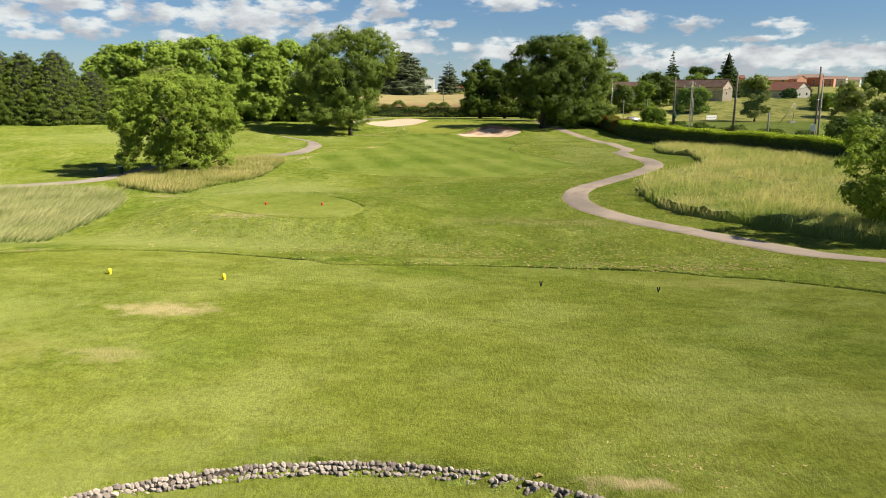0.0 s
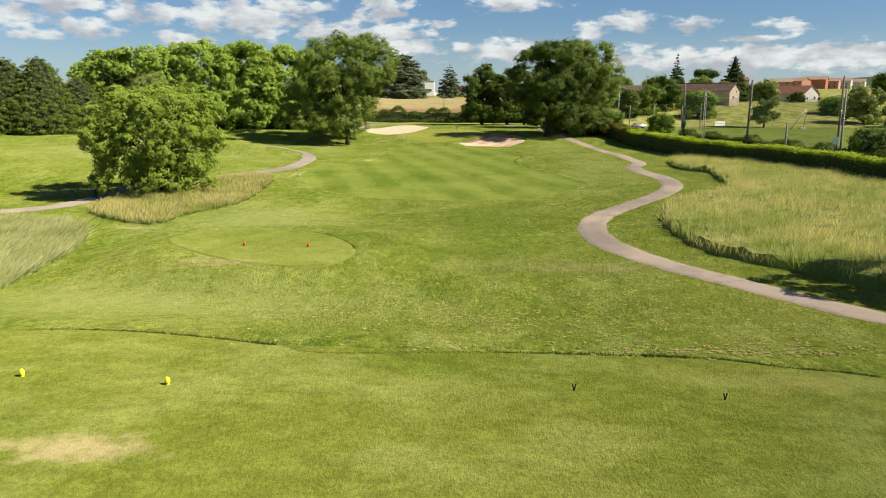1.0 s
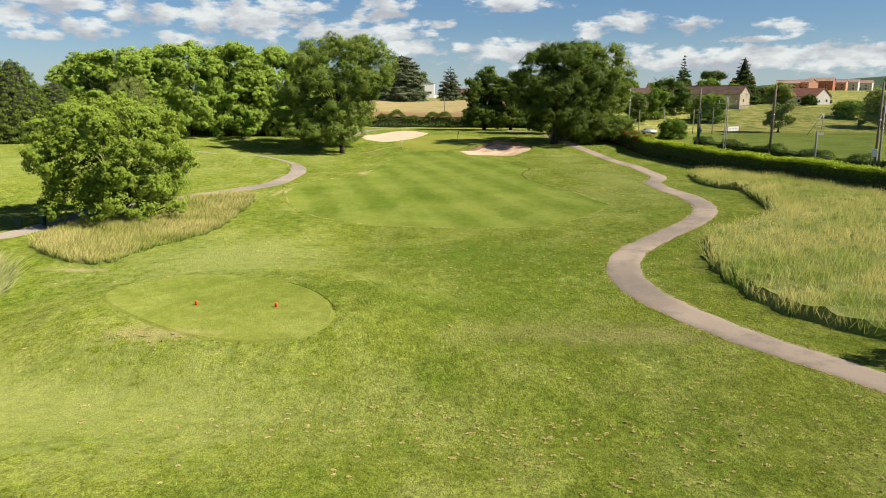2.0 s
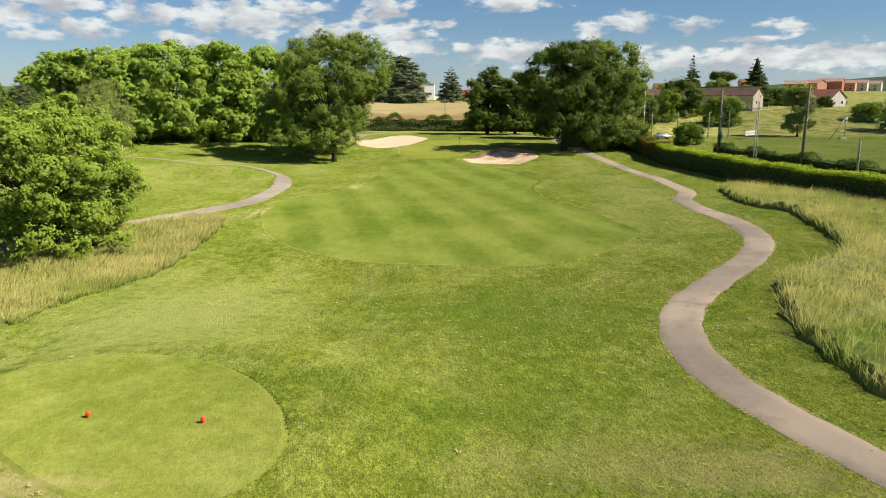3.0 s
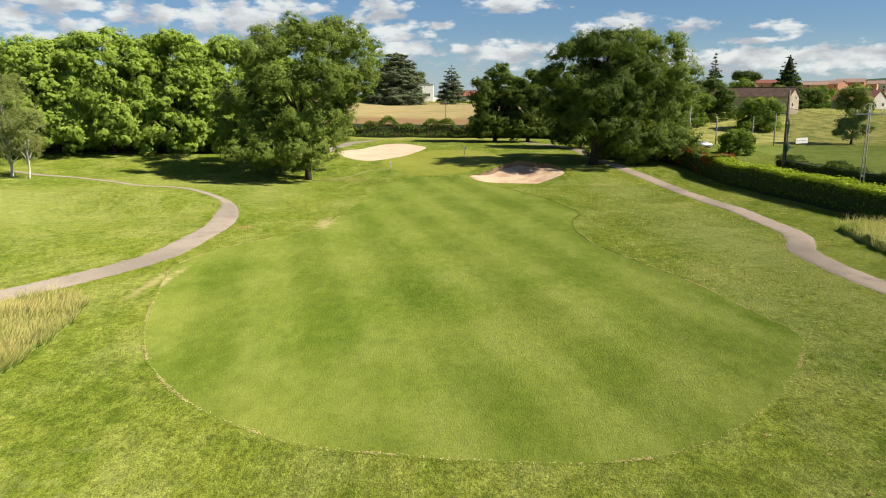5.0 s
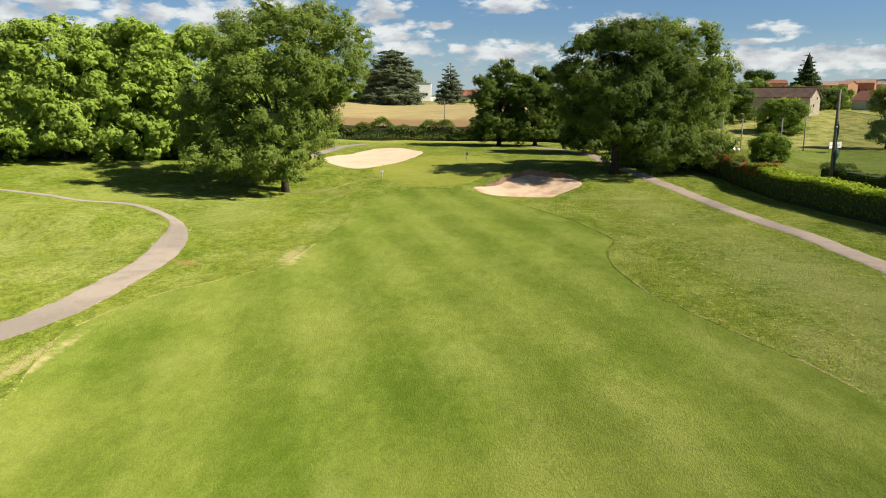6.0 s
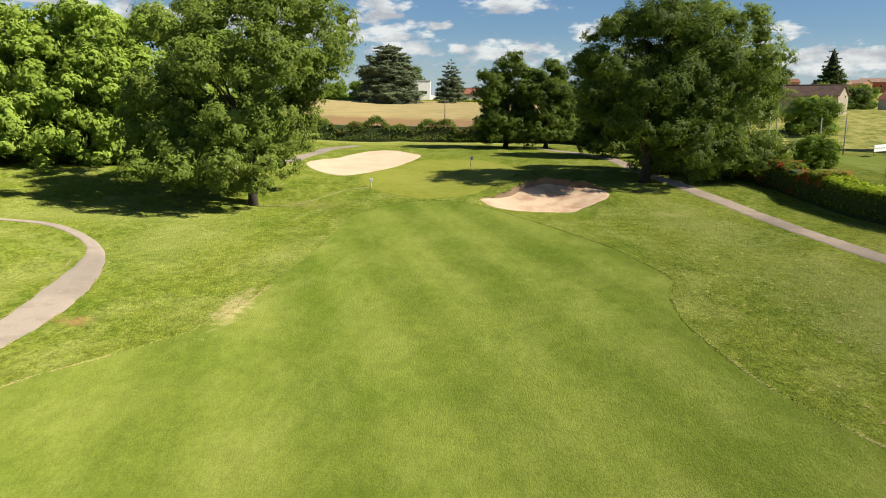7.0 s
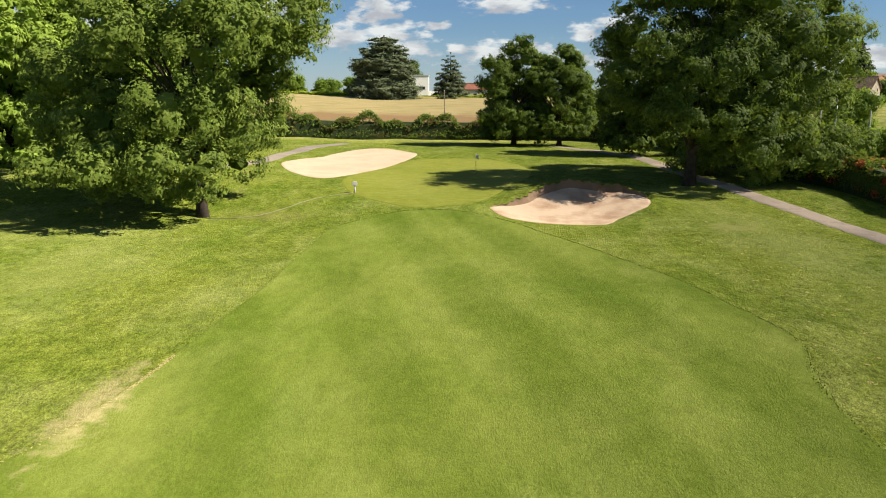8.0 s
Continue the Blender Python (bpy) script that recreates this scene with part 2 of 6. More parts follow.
def paving(name, dark, light):
    m = Nodes(name, 0.9, 0.2)
    c = m.mix(m.range(m.noise(0.07, 3), 0.36, 0.54), dark, light)
    c = m.mix(m.math("MULTIPLY", m.range(m.noise(0.5, 6, 0.7), 0.50, 0.64), 0.6), c, (0.115, 0.090, 0.068))
    c = m.mix(m.math("MULTIPLY", m.range(m.noise(2.2, 4, 0.6), 0.58, 0.70), 0.35), c, (0.29, 0.235, 0.18))
    c = m.mix(m.range(m.noise(60, 3, 0.7), 0.3, 0.7), m.mix(0.25, c, (0.05, 0.045, 0.04)), m.mix(0.2, c, (0.5, 0.45, 0.4)))
    m.colour(c)
    m.bump(m.noise(30, 4), 0.4, 0.01)
    return m.mat


M_PATH = paving("worn_asphalt", (0.138, 0.109, 0.082), (0.275, 0.215, 0.158))
M_PATHGREY = paving("grey_asphalt", (0.125, 0.104, 0.082), (0.200, 0.168, 0.132))


def leaves(name, dark, light, odd=None, gloss=0.6, thin=0.45):
    """Foliage: each leaf its own shade, drifts through the crown, light through the blade."""
    m = Nodes(name, gloss, 0.08)
    c = m.mix(m.island(), dark, light)
    c = m.mix(m.math("MULTIPLY", m.range(m.noise(0.35, 2, vec=m.local()), 0.35, 0.65), 0.55), c, m.mix(0.6, dark, light))
    if odd:
        c = m.mix(m.range(m.noise(0.5, 3, vec=m.local()), 0.50, 0.60), c, odd)
    m.colour(c)
    tr = m.n.new("ShaderNodeBsdfTranslucent")
    m.put(m.mix(0.35, c, (0.32, 0.42, 0.04), "MIX"), tr.inputs[0])
    mx = m.n.new("ShaderNodeMixShader")
    mx.inputs[0].default_value = thin
    m.l.new(m.bsdf.outputs[0], mx.inputs[1])
    m.l.new(tr.outputs[0], mx.inputs[2])
    m.l.new(mx.outputs[0], m.out.inputs[0])
    return m.mat


M_OAK = leaves("oak_leaves", (0.032, 0.062, 0.008), (0.130, 0.184, 0.032), thin=0.24)
M_OAKMID = leaves("leafy_oak_leaves", (0.052, 0.090, 0.011), (0.150, 0.205, 0.038), thin=0.35)
M_OAKSUN = leaves("pale_oak_leaves", (0.074, 0.124, 0.017), (0.240, 0.304, 0.060), thin=0.32)
M_PLANE = leaves("plane_leaves", (0.225, 0.330, 0.044), (0.400, 0.505, 0.104), thin=0.44)
M_WALNUT = leaves("walnut_leaves", (0.120, 0.190, 0.018), (0.310, 0.390, 0.062), thin=0.36)
M_BIRCH = leaves("birch_leaves", (0.165, 0.200, 0.052), (0.320, 0.345, 0.120), thin=0.5)
M_DARK = leaves("cypress_foliage", (0.030, 0.060, 0.009), (0.090, 0.140, 0.022), thin=0.15)
M_CEDAR = leaves("cedar_needles", (0.055, 0.076, 0.036), (0.155, 0.180, 0.095), thin=0.1)
M_CYPRESS = leaves("cypress_sprays", (0.050, 0.084, 0.011), (0.145, 0.195, 0.030), thin=0.14)
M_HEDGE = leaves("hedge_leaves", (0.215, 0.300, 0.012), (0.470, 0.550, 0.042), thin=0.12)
# the same hedge leaves darkened for the shaded faces of the hedge
M_HEDGESHADE = leaves("shaded_hedge_leaves", (0.050, 0.086, 0.008), (0.150, 0.205, 0.022), thin=0.12)
M_SHRUB = leaves("shrub_leaves", (0.080, 0.135, 0.018), (0.195, 0.265, 0.055), odd=(0.17, 0.12, 0.045))
M_RED = leaves("photinia_leaves", (0.040, 0.076, 0.015), (0.110, 0.150, 0.030), odd=(0.46, 0.085, 0.05))
M_PURPLE = leaves("plum_leaves", (0.030, 0.010, 0.012), (0.070, 0.022, 0.024), thin=0.15)
M_MIDGREEN = leaves("garden_leaves", (0.085, 0.150, 0.016), (0.230, 0.315, 0.052))


def straw(name, foot, top, tip):
    m = Nodes(name, 0.7, 0.2)
    uv = m.n.new("ShaderNodeUVMap").outputs[0]
    sep = m.n.new("ShaderNodeSeparateXYZ")
    m.l.new(uv, sep.inputs[0])
    c = m.mix(m.range(sep.outputs[1], 0.1, 0.75), foot, m.mix(m.range(m.noise(0.22, 3), 0.36, 0.64), top, tip))
    c = m.mix(m.math("MULTIPLY", m.math("MULTIPLY", m.island(), m.range(sep.outputs[1], 0.3, 1.0)), 0.7), c, tip)
    m.colour(c)
    tr = m.n.new("ShaderNodeBsdfTranslucent")
    m.put(c, tr.inputs[0])
    mx = m.n.new("ShaderNodeMixShader")
    mx.inputs[0].default_value = 0.35
    m.l.new(m.bsdf.outputs[0], mx.inputs[1])
    m.l.new(tr.outputs[0], mx.inputs[2])
    m.l.new(mx.outputs[0], m.out.inputs[0])
    return m.mat


M_STRAW = straw("seeding_grass", (0.070, 0.135, 0.009), (0.310, 0.390, 0.056), (0.66, 0.59, 0.215))
M_MEADOW = straw("meadow_grass", (0.085, 0.150, 0.011), (0.285, 0.315, 0.062), (0.53, 0.475, 0.18))
M_SILVER = straw("silvery_grass", (0.09, 0.14, 0.022), (0.290, 0.325, 0.095), (0.52, 0.50, 0.230))

M_DRYRIM = straw("dry_grass", (0.28, 0.27, 0.08), (0.42, 0.37, 0.15), (0.54, 0.46, 0.21))


def plain(name, colour, rough=0.7, metal=0.0, vary=0.2, scale=3.0, relief=0.0):
    """A surface of one paint or stuff, with weathering at two scales."""
    m = Nodes(name, rough, 0.3)
    dark = tuple(v * (1 - vary) for v in colour)
    pale = tuple(min(1, v * (1 + 0.6 * vary)) for v in colour)
    c = m.mix(m.range(m.noise(scale, 4, vec=m.local()), 0.3, 0.7), dark, pale)
    c = m.mix(m.math("MULTIPLY", m.range(m.noise(scale * 14, 4, vec=m.local()), 0.4, 0.8), 0.4), c, dark)
    m.colour(c)
    m.bsdf.inputs["Metallic"].default_value = metal
    if relief:
        m.bump(m.noise(scale * 8, 5, vec=m.local()), 0.5, relief)
    return m.mat


M_BARK = plain("bark", (0.066, 0.051, 0.038), 0.95, 0, 0.5, 2.0, 0.08)
M_BIRCHBARK = plain("birch_bark", (0.62, 0.58, 0.52), 0.8, 0, 0.45, 2.5, 0.02)
M_WOODPOLE = plain("weathered_pole", (0.21, 0.165, 0.125), 0.9, 0, 0.35, 1.2, 0.01)
M_CONCRETE = plain("concrete", (0.33, 0.31, 0.28), 0.9, 0, 0.3, 1.5, 0.01)
M_STEEL = plain("galvanised_steel", (0.28, 0.285, 0.29), 0.5, 0.7, 0.2, 2)
M_WHITE = plain("white_paint", (0.58, 0.57, 0.55), 0.6, 0, 0.08, 1)
M_BANNER = plain("white_banner", (0.80, 0.79, 0.77), 0.6, 0, 0.05, 1)
M_RENDER = plain("white_render", (0.54, 0.52, 0.48), 0.9, 0, 0.12, 0.6)
M_STONEWALL = plain("rubble_stone_wall", (0.45, 0.385, 0.30), 0.95, 0, 0.4, 1.6, 0.05)
M_BRICKRED = plain("red_render", (0.40, 0.145, 0.085), 0.9, 0, 0.2, 0.5)
M_SALMON = plain("salmon_render", (0.52, 0.27, 0.175), 0.9, 0, 0.15, 0.5)
M_TILE = plain("clay_roof_tiles", (0.125, 0.075, 0.055), 0.9, 0, 0.4, 0.8, 0.05)
M_TILERED = plain("new_clay_tiles", (0.24, 0.095, 0.06), 0.9, 0, 0.3, 0.8, 0.05)
M_TILEPALE = plain("pale_clay_tiles", (0.38, 0.25, 0.19), 0.9, 0, 0.3, 0.8, 0.05)
M_GLASS = plain("window_glass", (0.03, 0.035, 0.04), 0.12, 0, 0.1, 1)
M_YELLOW = plain("yellow_plastic", (0.80, 0.66, 0.03), 0.45, 0, 0.06, 6)
M_REDP = plain("red_plastic", (0.62, 0.05, 0.02), 0.45, 0, 0.06, 6)
M_BLACKP = plain("dark_blue_plastic", (0.012, 0.014, 0.022), 0.5, 0, 0.1, 6)
M_GREENP = plain("green_plastic", (0.02, 0.07, 0.045), 0.5, 0, 0.15, 5)
M_CAR = plain("silver_car_paint", (0.45, 0.46, 0.48), 0.3, 0.6, 0.05, 1)
M_RUBBER = plain("rubber", (0.02, 0.02, 0.02), 0.8, 0, 0.2, 4)
M_HOSE = plain("pale_hose", (0.26, 0.24, 0.13), 0.7, 0, 0.1, 3)
m = Nodes("stone_each", 0.9, 0.2)
m.colour(m.mix(m.range(m.noise(9, 4, vec=m.local()), 0.3, 0.7), m.mix(m.each(), (0.12, 0.10, 0.085), (0.30, 0.255, 0.215)), m.mix(m.each(), (0.20, 0.165, 0.14), (0.44, 0.385, 0.335))))
m.bump(m.noise(14, 4, vec=m.local()), 0.5, 0.02)
M_STONES = m.mat
m = Nodes("net_mesh", 0.8, 0.1)
m.bsdf.inputs["Alpha"].default_value = 0.27
m.colour((0.05, 0.12, 0.08))
M_NET = m.mat

# ---- the lie of the land ----
def ss(a, b, v):
    t = np.clip((np.asarray(v, float) - a) / (b - a), 0, 1)
    return t * t * (3 - 2 * t)


def bump_at(x, y, cx, cy, rx, ry, core=0.0):
    d = np.sqrt(((x - cx) / rx) ** 2 + ((y - cy) / ry) ** 2)
    return 1 - ss(core, 1, d)


def wave(x, y, s, k):
    return np.sin(x / s + k) * np.cos(y / (s * 1.3) + 2 * k) + 0.5 * np.sin((x + y) / (s * 0.6) + 3 * k)


def ripple(x, y, s, seed=5):
    """An irregular swell of about -1 to 1, with waves about s long."""
    r = np.random.default_rng(seed)
    out = 0
    for k in range(9):
        a, q = r.uniform(0, 2 * math.pi), s * r.uniform(0.6, 1.8)
        out = out + np.sin((x * math.cos(a) + y * math.sin(a)) * 2 * math.pi / q + r.uniform(0, 6.3)) / 3
    return out


WALL_C, WALL_R = (-1.2, -3.3), 9.5


def H(x, y):
    """Height of the ground."""
    x, y = np.asarray(x, float), np.asarray(y, float)
    z = 1.05 + 0.06 * wave(x, y, 7, 1.0) * ss(28, 45, y)
    # teeing ground, with the lower lawn inside the curved wall
    z = z + (1.08 - 0.032 * np.clip(x, -16, 12)) * (1 - ss(24.5, 33 + 0.25 * np.clip(-x, 0, 20), y))
    inner = np.hypot(x - WALL_C[0], y - WALL_C[1])
    z = z - 0.36 * (1 - ss(WALL_R - 0.05, WALL_R + 0.12, inner))
    # forward tee on its mound, a hollow beside it
    z = z + 0.85 * bump_at(x, y, -11.5, 46.5, 12.5, 11.5, 0.55)
    z = z - 0.35 * bump_at(x, y, 8, 50, 14, 14) - 0.5 * bump_at(x, y, -8, 68, 7, 8)
    # rise to the right path and the long grass
    z = z + 0.6 * bump_at(x, y, 33, 78, 24, 44, 0.1) + 0.3 * bump_at(x, y, 40, 75, 14, 40)
    # swells on the left
    z = z + 0.045 * np.clip(-x - 16, 0, 45) * ss(60, 95, y) + 0.7 * bump_at(x, y, -52, 112, 22, 22) + 0.9 * bump_at(x, y, -70, 95, 26, 18)
    z = z + 1.3 * bump_at(x, y, -35, 130.5, 11, 7.6) + 0.4 * bump_at(x, y, -46, 126, 14, 12)
    z = z + 0.9 * bump_at(x, y, -66, 140, 22, 16) + 0.02 * np.clip(-x - 60, 0, 60)
    z = z + 0.22 * ripple(x, y, 16, 9) * ss(22, 34, -x) * ss(60, 80, y) + 0.05 * ripple(x, y, 9, 10) * ss(70, 90, y)
    z = z + 0.9 * bump_at(x, y, 54, 216, 26, 30, 0.2)
    # green and its surrounds
    mid = 1 - ss(34, 52, x)
    z = z + mid * (1.35 * ss(156, 176, y) + 0.75 * ss(176, 202, y))
    z = z + 0.35 * ss(150, 170, y) * bump_at(x, y, -30, 170, 25, 25)
    # bunkers
    z = z - 0.75 * bump_at(x, y, 10.5, 163.0, 9.0, 7.5, 0.3) + 0.55 * bump_at(x, y, 12, 172.5, 8, 4)
    z = z - 0.35 * bump_at(x, y, -12, 190, 9, 11, 0.3) + 0.4 * bump_at(x, y, -11, 212, 10, 8)
    # fields rising behind, the valley side on the right
    z = z + (7.4 * ss(248, 345, y)) * (1 - ss(25, 60, x)) + 0.8 * ss(170, 215, y) * ss(45, 60, x)
    z = z + 7.6 * ss(236, 325, y) * ss(25, 60, x) + 8.0 * ss(345, 560, y) * ss(60, 160, x)
    # far hills
    far = ss(900, 2600, y) * (1 - 0.5 * ss(2700, 4800, y))
    z = z + far * (10 + 66 * ss(700, 1700, x) + 16 * ss(300, 1400, -x) + 9 * np.sin(x / 260.0) + 5 * np.sin(x / 97.0 + 1))
    return z


def mesh_of(name, verts, faces, material, smooth=True):
    me = bpy.data.meshes.new(name)
    me.from_pydata([tuple(map(float, v)) for v in verts], [], faces)
    me.materials.append(material)
    if smooth:
        me.polygons.foreach_set("use_smooth", [True] * len(me.polygons))
    me.update()
    return me


def quads_mesh(name, verts, faces, material, uvs=None, smooth=False):
    """A mesh out of arrays: verts (n, 3), faces (m, k), uvs per corner."""
    verts, faces = np.asarray(verts, np.float32), np.asarray(faces, np.int32)
    me = bpy.data.meshes.new(name)
    k = faces.shape[1]
    me.vertices.add(len(verts))
    me.vertices.foreach_set("co", verts.ravel())
    me.loops.add(faces.size)
    me.loops.foreach_set("vertex_index", faces.ravel())
    me.polygons.add(len(faces))
    me.polygons.foreach_set("loop_start", np.arange(0, faces.size, k, dtype=np.int32))
    me.polygons.foreach_set("use_smooth", np.full(len(faces), smooth))
    if uvs is not None:
        me.uv_layers.new(name="UVMap").data.foreach_set("uv", np.asarray(uvs, np.float32).ravel())
    me.materials.append(material)
    me.update(calc_edges=True)
    return me


def grid_faces(rows, cols):
    a = np.arange(rows * cols).reshape(rows, cols)
    return np.stack([a[:-1, :-1], a[:-1, 1:], a[1:, 1:], a[1:, :-1]], -1).reshape(-1, 4)


def lines(parts):
    out = [parts[0][0]]
    for a, b, step in parts:
        out += list(np.linspace(a, b, max(2, int(round((b - a) / step)) + 1))[1:])
    return np.array(out)


gx = lines([(-4200, -600, 300), (-600, -140, 30), (-140, -60, 3), (-60, 55, 0.9), (55, 140, 3), (140, 600, 30), (600, 4200, 300)])
gy = lines([(-1500, -120, 120), (-120, -16, 8), (-16, -2, 1.5), (-2, 8, 0.25), (8, 232, 0.9), (232, 360, 3), (360, 900, 30), (900, 5000, 120)])
GX, GY = np.meshgrid(gx, gy)
def ground_material():
    """Rough grass near by, hay meadow on the rising fields, woods on the far hills."""
    mat = M_ROUGH.copy()
    mat.name = "ground_cover"
    n, l = mat.node_tree.nodes, mat.node_tree.links
    bsdf = n["Principled BSDF"]
    near = bsdf.inputs["Base Color"].links[0].from_socket
    pos = n.new("ShaderNodeNewGeometry").outputs["Position"]
    sep = n.new("ShaderNodeSeparateXYZ")
    l.new(pos, sep.inputs[0])

    def stripe(a, b):
        r = n.new("ShaderNodeMapRange")
        r.inputs[1].default_value, r.inputs[2].default_value = a, b
        l.new(sep.outputs[1], r.inputs[0])
        return r.outputs[0]

    def mixed(f, a, b):
        x = n.new("ShaderNodeMixRGB")
        for v, s in ((f, x.inputs[0]), (a, x.inputs[1]), (b, x.inputs[2])):
            if isinstance(v, tuple):
                s.default_value = (*v, 1)
            else:
                l.new(v, s)
        return x.outputs[0]

    drift = n.new("ShaderNodeTexNoise")
    drift.inputs["Scale"].default_value, drift.inputs["Detail"].default_value = 0.06, 6
    l.new(pos, drift.inputs["Vector"])
    tussock = n.new("ShaderNodeTexNoise")
    tussock.inputs["Scale"].default_value, tussock.inputs["Detail"].default_value, tussock.inputs["Roughness"].default_value = 0.28, 8, 0.75
    l.new(pos, tussock.inputs["Vector"])
    coarse = n.new("ShaderNodeMapRange")
    coarse.inputs[1].default_value, coarse.inputs[2].default_value = 0.36, 0.60
    l.new(tussock.outputs[0], coarse.inputs[0])
    meadow = mixed(drift.outputs[0], (0.25, 0.270, 0.062), (0.47, 0.40, 0.15))
    meadow = mixed(coarse.outputs[0], (0.100, 0.135, 0.024), meadow)
    woods = n.new("ShaderNodeTexNoise")
    woods.inputs["Scale"].default_value, woods.inputs["Detail"].default_value = 0.02, 8
    l.new(pos, woods.inputs["Vector"])
    wood = mixed(woods.outputs[0], (0.028, 0.055, 0.030), (0.080, 0.110, 0.062))
    c = mixed(stripe(228, 246), near, meadow)
    c = mixed(stripe(700, 900), c, wood)
    l.new(c, bsdf.inputs["Base Color"])
    return mat


M_GROUND = ground_material()
ground = new("ground", quads_mesh("ground", np.stack([GX.ravel(), GY.ravel(), H(GX, GY).ravel()], 1), grid_faces(*GX.shape), M_GROUND, smooth=True))
tagged(ground, "mown golf rough and rising hay meadows to wooded hills", "ground", kind="structure")


def spline(points, closed=False, step=0.5):
    """Catmull-Rom through plan points, in about even steps."""
    p = np.array(points, float)
    n = len(p)
    out = []
    for i in range(n if closed else n - 1):
        if closed:
            a, b, c, d = p[(i - 1) % n], p[i], p[(i + 1) % n], p[(i + 2) % n]
        else:
            a, b, c, d = p[max(i - 1, 0)], p[i], p[i + 1], p[min(i + 2, n - 1)]
        k = max(2, int(np.linalg.norm(c - b) / step))
        for t in np.arange(k) / k:
            out.append(0.5 * (2 * b + (c - a) * t + (2 * a - 5 * b + 4 * c - d) * t ** 2 + (3 * b - a - 3 * c + d) * t ** 3))
    if not closed:
        out.append(p[-1])
    return np.array(out)


def span(outline, y):
    """The least and greatest x of a closed outline at y."""
    a, b = outline, np.roll(outline, -1, 0)
    hit = (a[:, 1] <= y) != (b[:, 1] <= y)
    if hit.sum() < 2:
        return None
    t = (y - a[hit, 1]) / (b[hit, 1] - a[hit, 1])
    xs = a[hit, 0] + t * (b[hit, 0] - a[hit, 0])
    return xs.min(), xs.max()


def inside(outline, x, y):
    a, b = outline, np.roll(outline, -1, 0)
    c = np.zeros(len(x), bool)
    for (ax, ay), (bx, by) in zip(a, b):
        if ay != by:
            c ^= ((ay > y) != (by > y)) & (x < (bx - ax) * (y - ay) / (by - ay) + ax)
    return c


def sheet(name, points, material, lift, label, category, step=0.5, cols=30, edge=0.0, wavy=0.0):
    """A mown or sandy sheet that follows the ground, with its edge turned down."""
    outline = spline(points, True, 0.6)
    if wavy:
        t = np.arange(len(outline))
        outline = outline + wavy * np.stack([np.sin(t * 0.9) + np.sin(t * 0.37), np.cos(t * 0.7) + np.sin(t * 1.3)], 1)
    lo, hi = outline[:, 1].min(), outline[:, 1].max()
    rows = []
    for y in np.linspace(lo + 0.02, hi - 0.02, int((hi - lo) / step) + 2):
        s = span(outline, y)
        if s:
            x = np.linspace(s[0], s[1], cols)
            x[1], x[-2] = x[0] + 0.04, x[-1] - 0.04
            z = H(x, np.full(cols, y)) + lift
            z[0] -= edge
            z[-1] -= edge
            rows.append(np.stack([x, np.full(cols, y), z], 1))
    rows[0][:, 2] -= edge
    rows[-1][:, 2] -= edge
    v = np.array(rows)
    flat, faces = v.reshape(-1, 3), grid_faces(len(rows), cols)
    idx = np.arange(len(flat)).reshape(len(rows), cols)
    rim = np.concatenate([idx[0], idx[1:, -1], idx[-1, ::-1][1:], idx[::-1, 0][1:-1]])
    top = flat[rim]
    along = np.roll(top, -1, 0)[:, :2] - np.roll(top, 1, 0)[:, :2]
    out = np.stack([along[:, 1], -along[:, 0]], 1)
    out /= np.maximum(np.linalg.norm(out, axis=1), 1e-6)[:, None]
    lowxy = top[:, :2] + out * 0.3
    low = np.column_stack([lowxy, H(lowxy[:, 0], lowxy[:, 1]) - 0.03])
    n, k = len(flat), len(rim)
    i = np.arange(k)
    j = (i + 1) % k
    skirt = np.stack([n + i, n + k + i, n + k + j, n + j], 1)
    ob = new(name, quads_mesh(name, np.concatenate([flat, top, low]), np.concatenate([faces, skirt]), material, smooth=True))
    return tagged(ob, label, category, kind="structure")


TEE = [(-13, 25.9), (-21, 24.5), (-25, 18), (-25, 6), (-22, -8), (0, -9), (22, -8), (23, 6), (21.5, 14), (19.5, 19.6), (15.3, 22.8), (12.4, 23.8), (9.7, 24.6), (4.6, 24.6), (0, 24.2), (-4.4, 23.8), (-6.2, 24.6)]
RED_TEE = [(-18.2, 47.4), (-15, 43.6), (-11.3, 40.7), (-8.7, 39.9), (-6.6, 40.7), (-5.6, 42.5), (-5.8, 44.9), (-7.5, 48.4), (-10.5, 51), (-14.5, 52), (-17.5, 50.4)]
FAIRWAY = [(-0.8, 73.2), (4.7, 73), (8.8, 74.6), (13.2, 78.8), (16.8, 84.4), (17.2, 88.4), (15.6, 98.6), (12.3, 109), (11.5, 116.7), (12.3, 123.3), (13.8, 128.4), (12.6, 136), (9.1, 146.3), (6.5, 153), (3, 160), (-4, 162), (-9.0, 156), (-9.9, 144.6), (-10.6, 132.8), (-11.4, 126), (-12.8, 117.5), (-18, 110), (-20, 103), (-19.2, 97.5), (-16, 86), (-11.8, 78.8), (-6.5, 74.6)]
GREEN = [(-10.8, 174), (-8.3, 167.5), (-2.9, 163.4), (2.2, 165.5), (7, 175), (9.5, 186), (6, 195), (-1, 197), (-7, 192), (-10.5, 182)]
sheet("tee", TEE, M_TEE, 0.05, "broad closely mown tee with a dry patch", "teeing ground", 0.2, 90)
sheet("forward_tee", RED_TEE, M_FTEE, 0.06, "oval raised forward tee of short grass", "teeing ground", 0.4)
sheet("fairway", FAIRWAY, M_FAIR, 0.014, "striped mown fairway running up to the green", "fairway", 0.6, 40)
sheet("green", GREEN, M_GREEN, 0.04, "pale closely cut putting green", "putting green", 0.5)
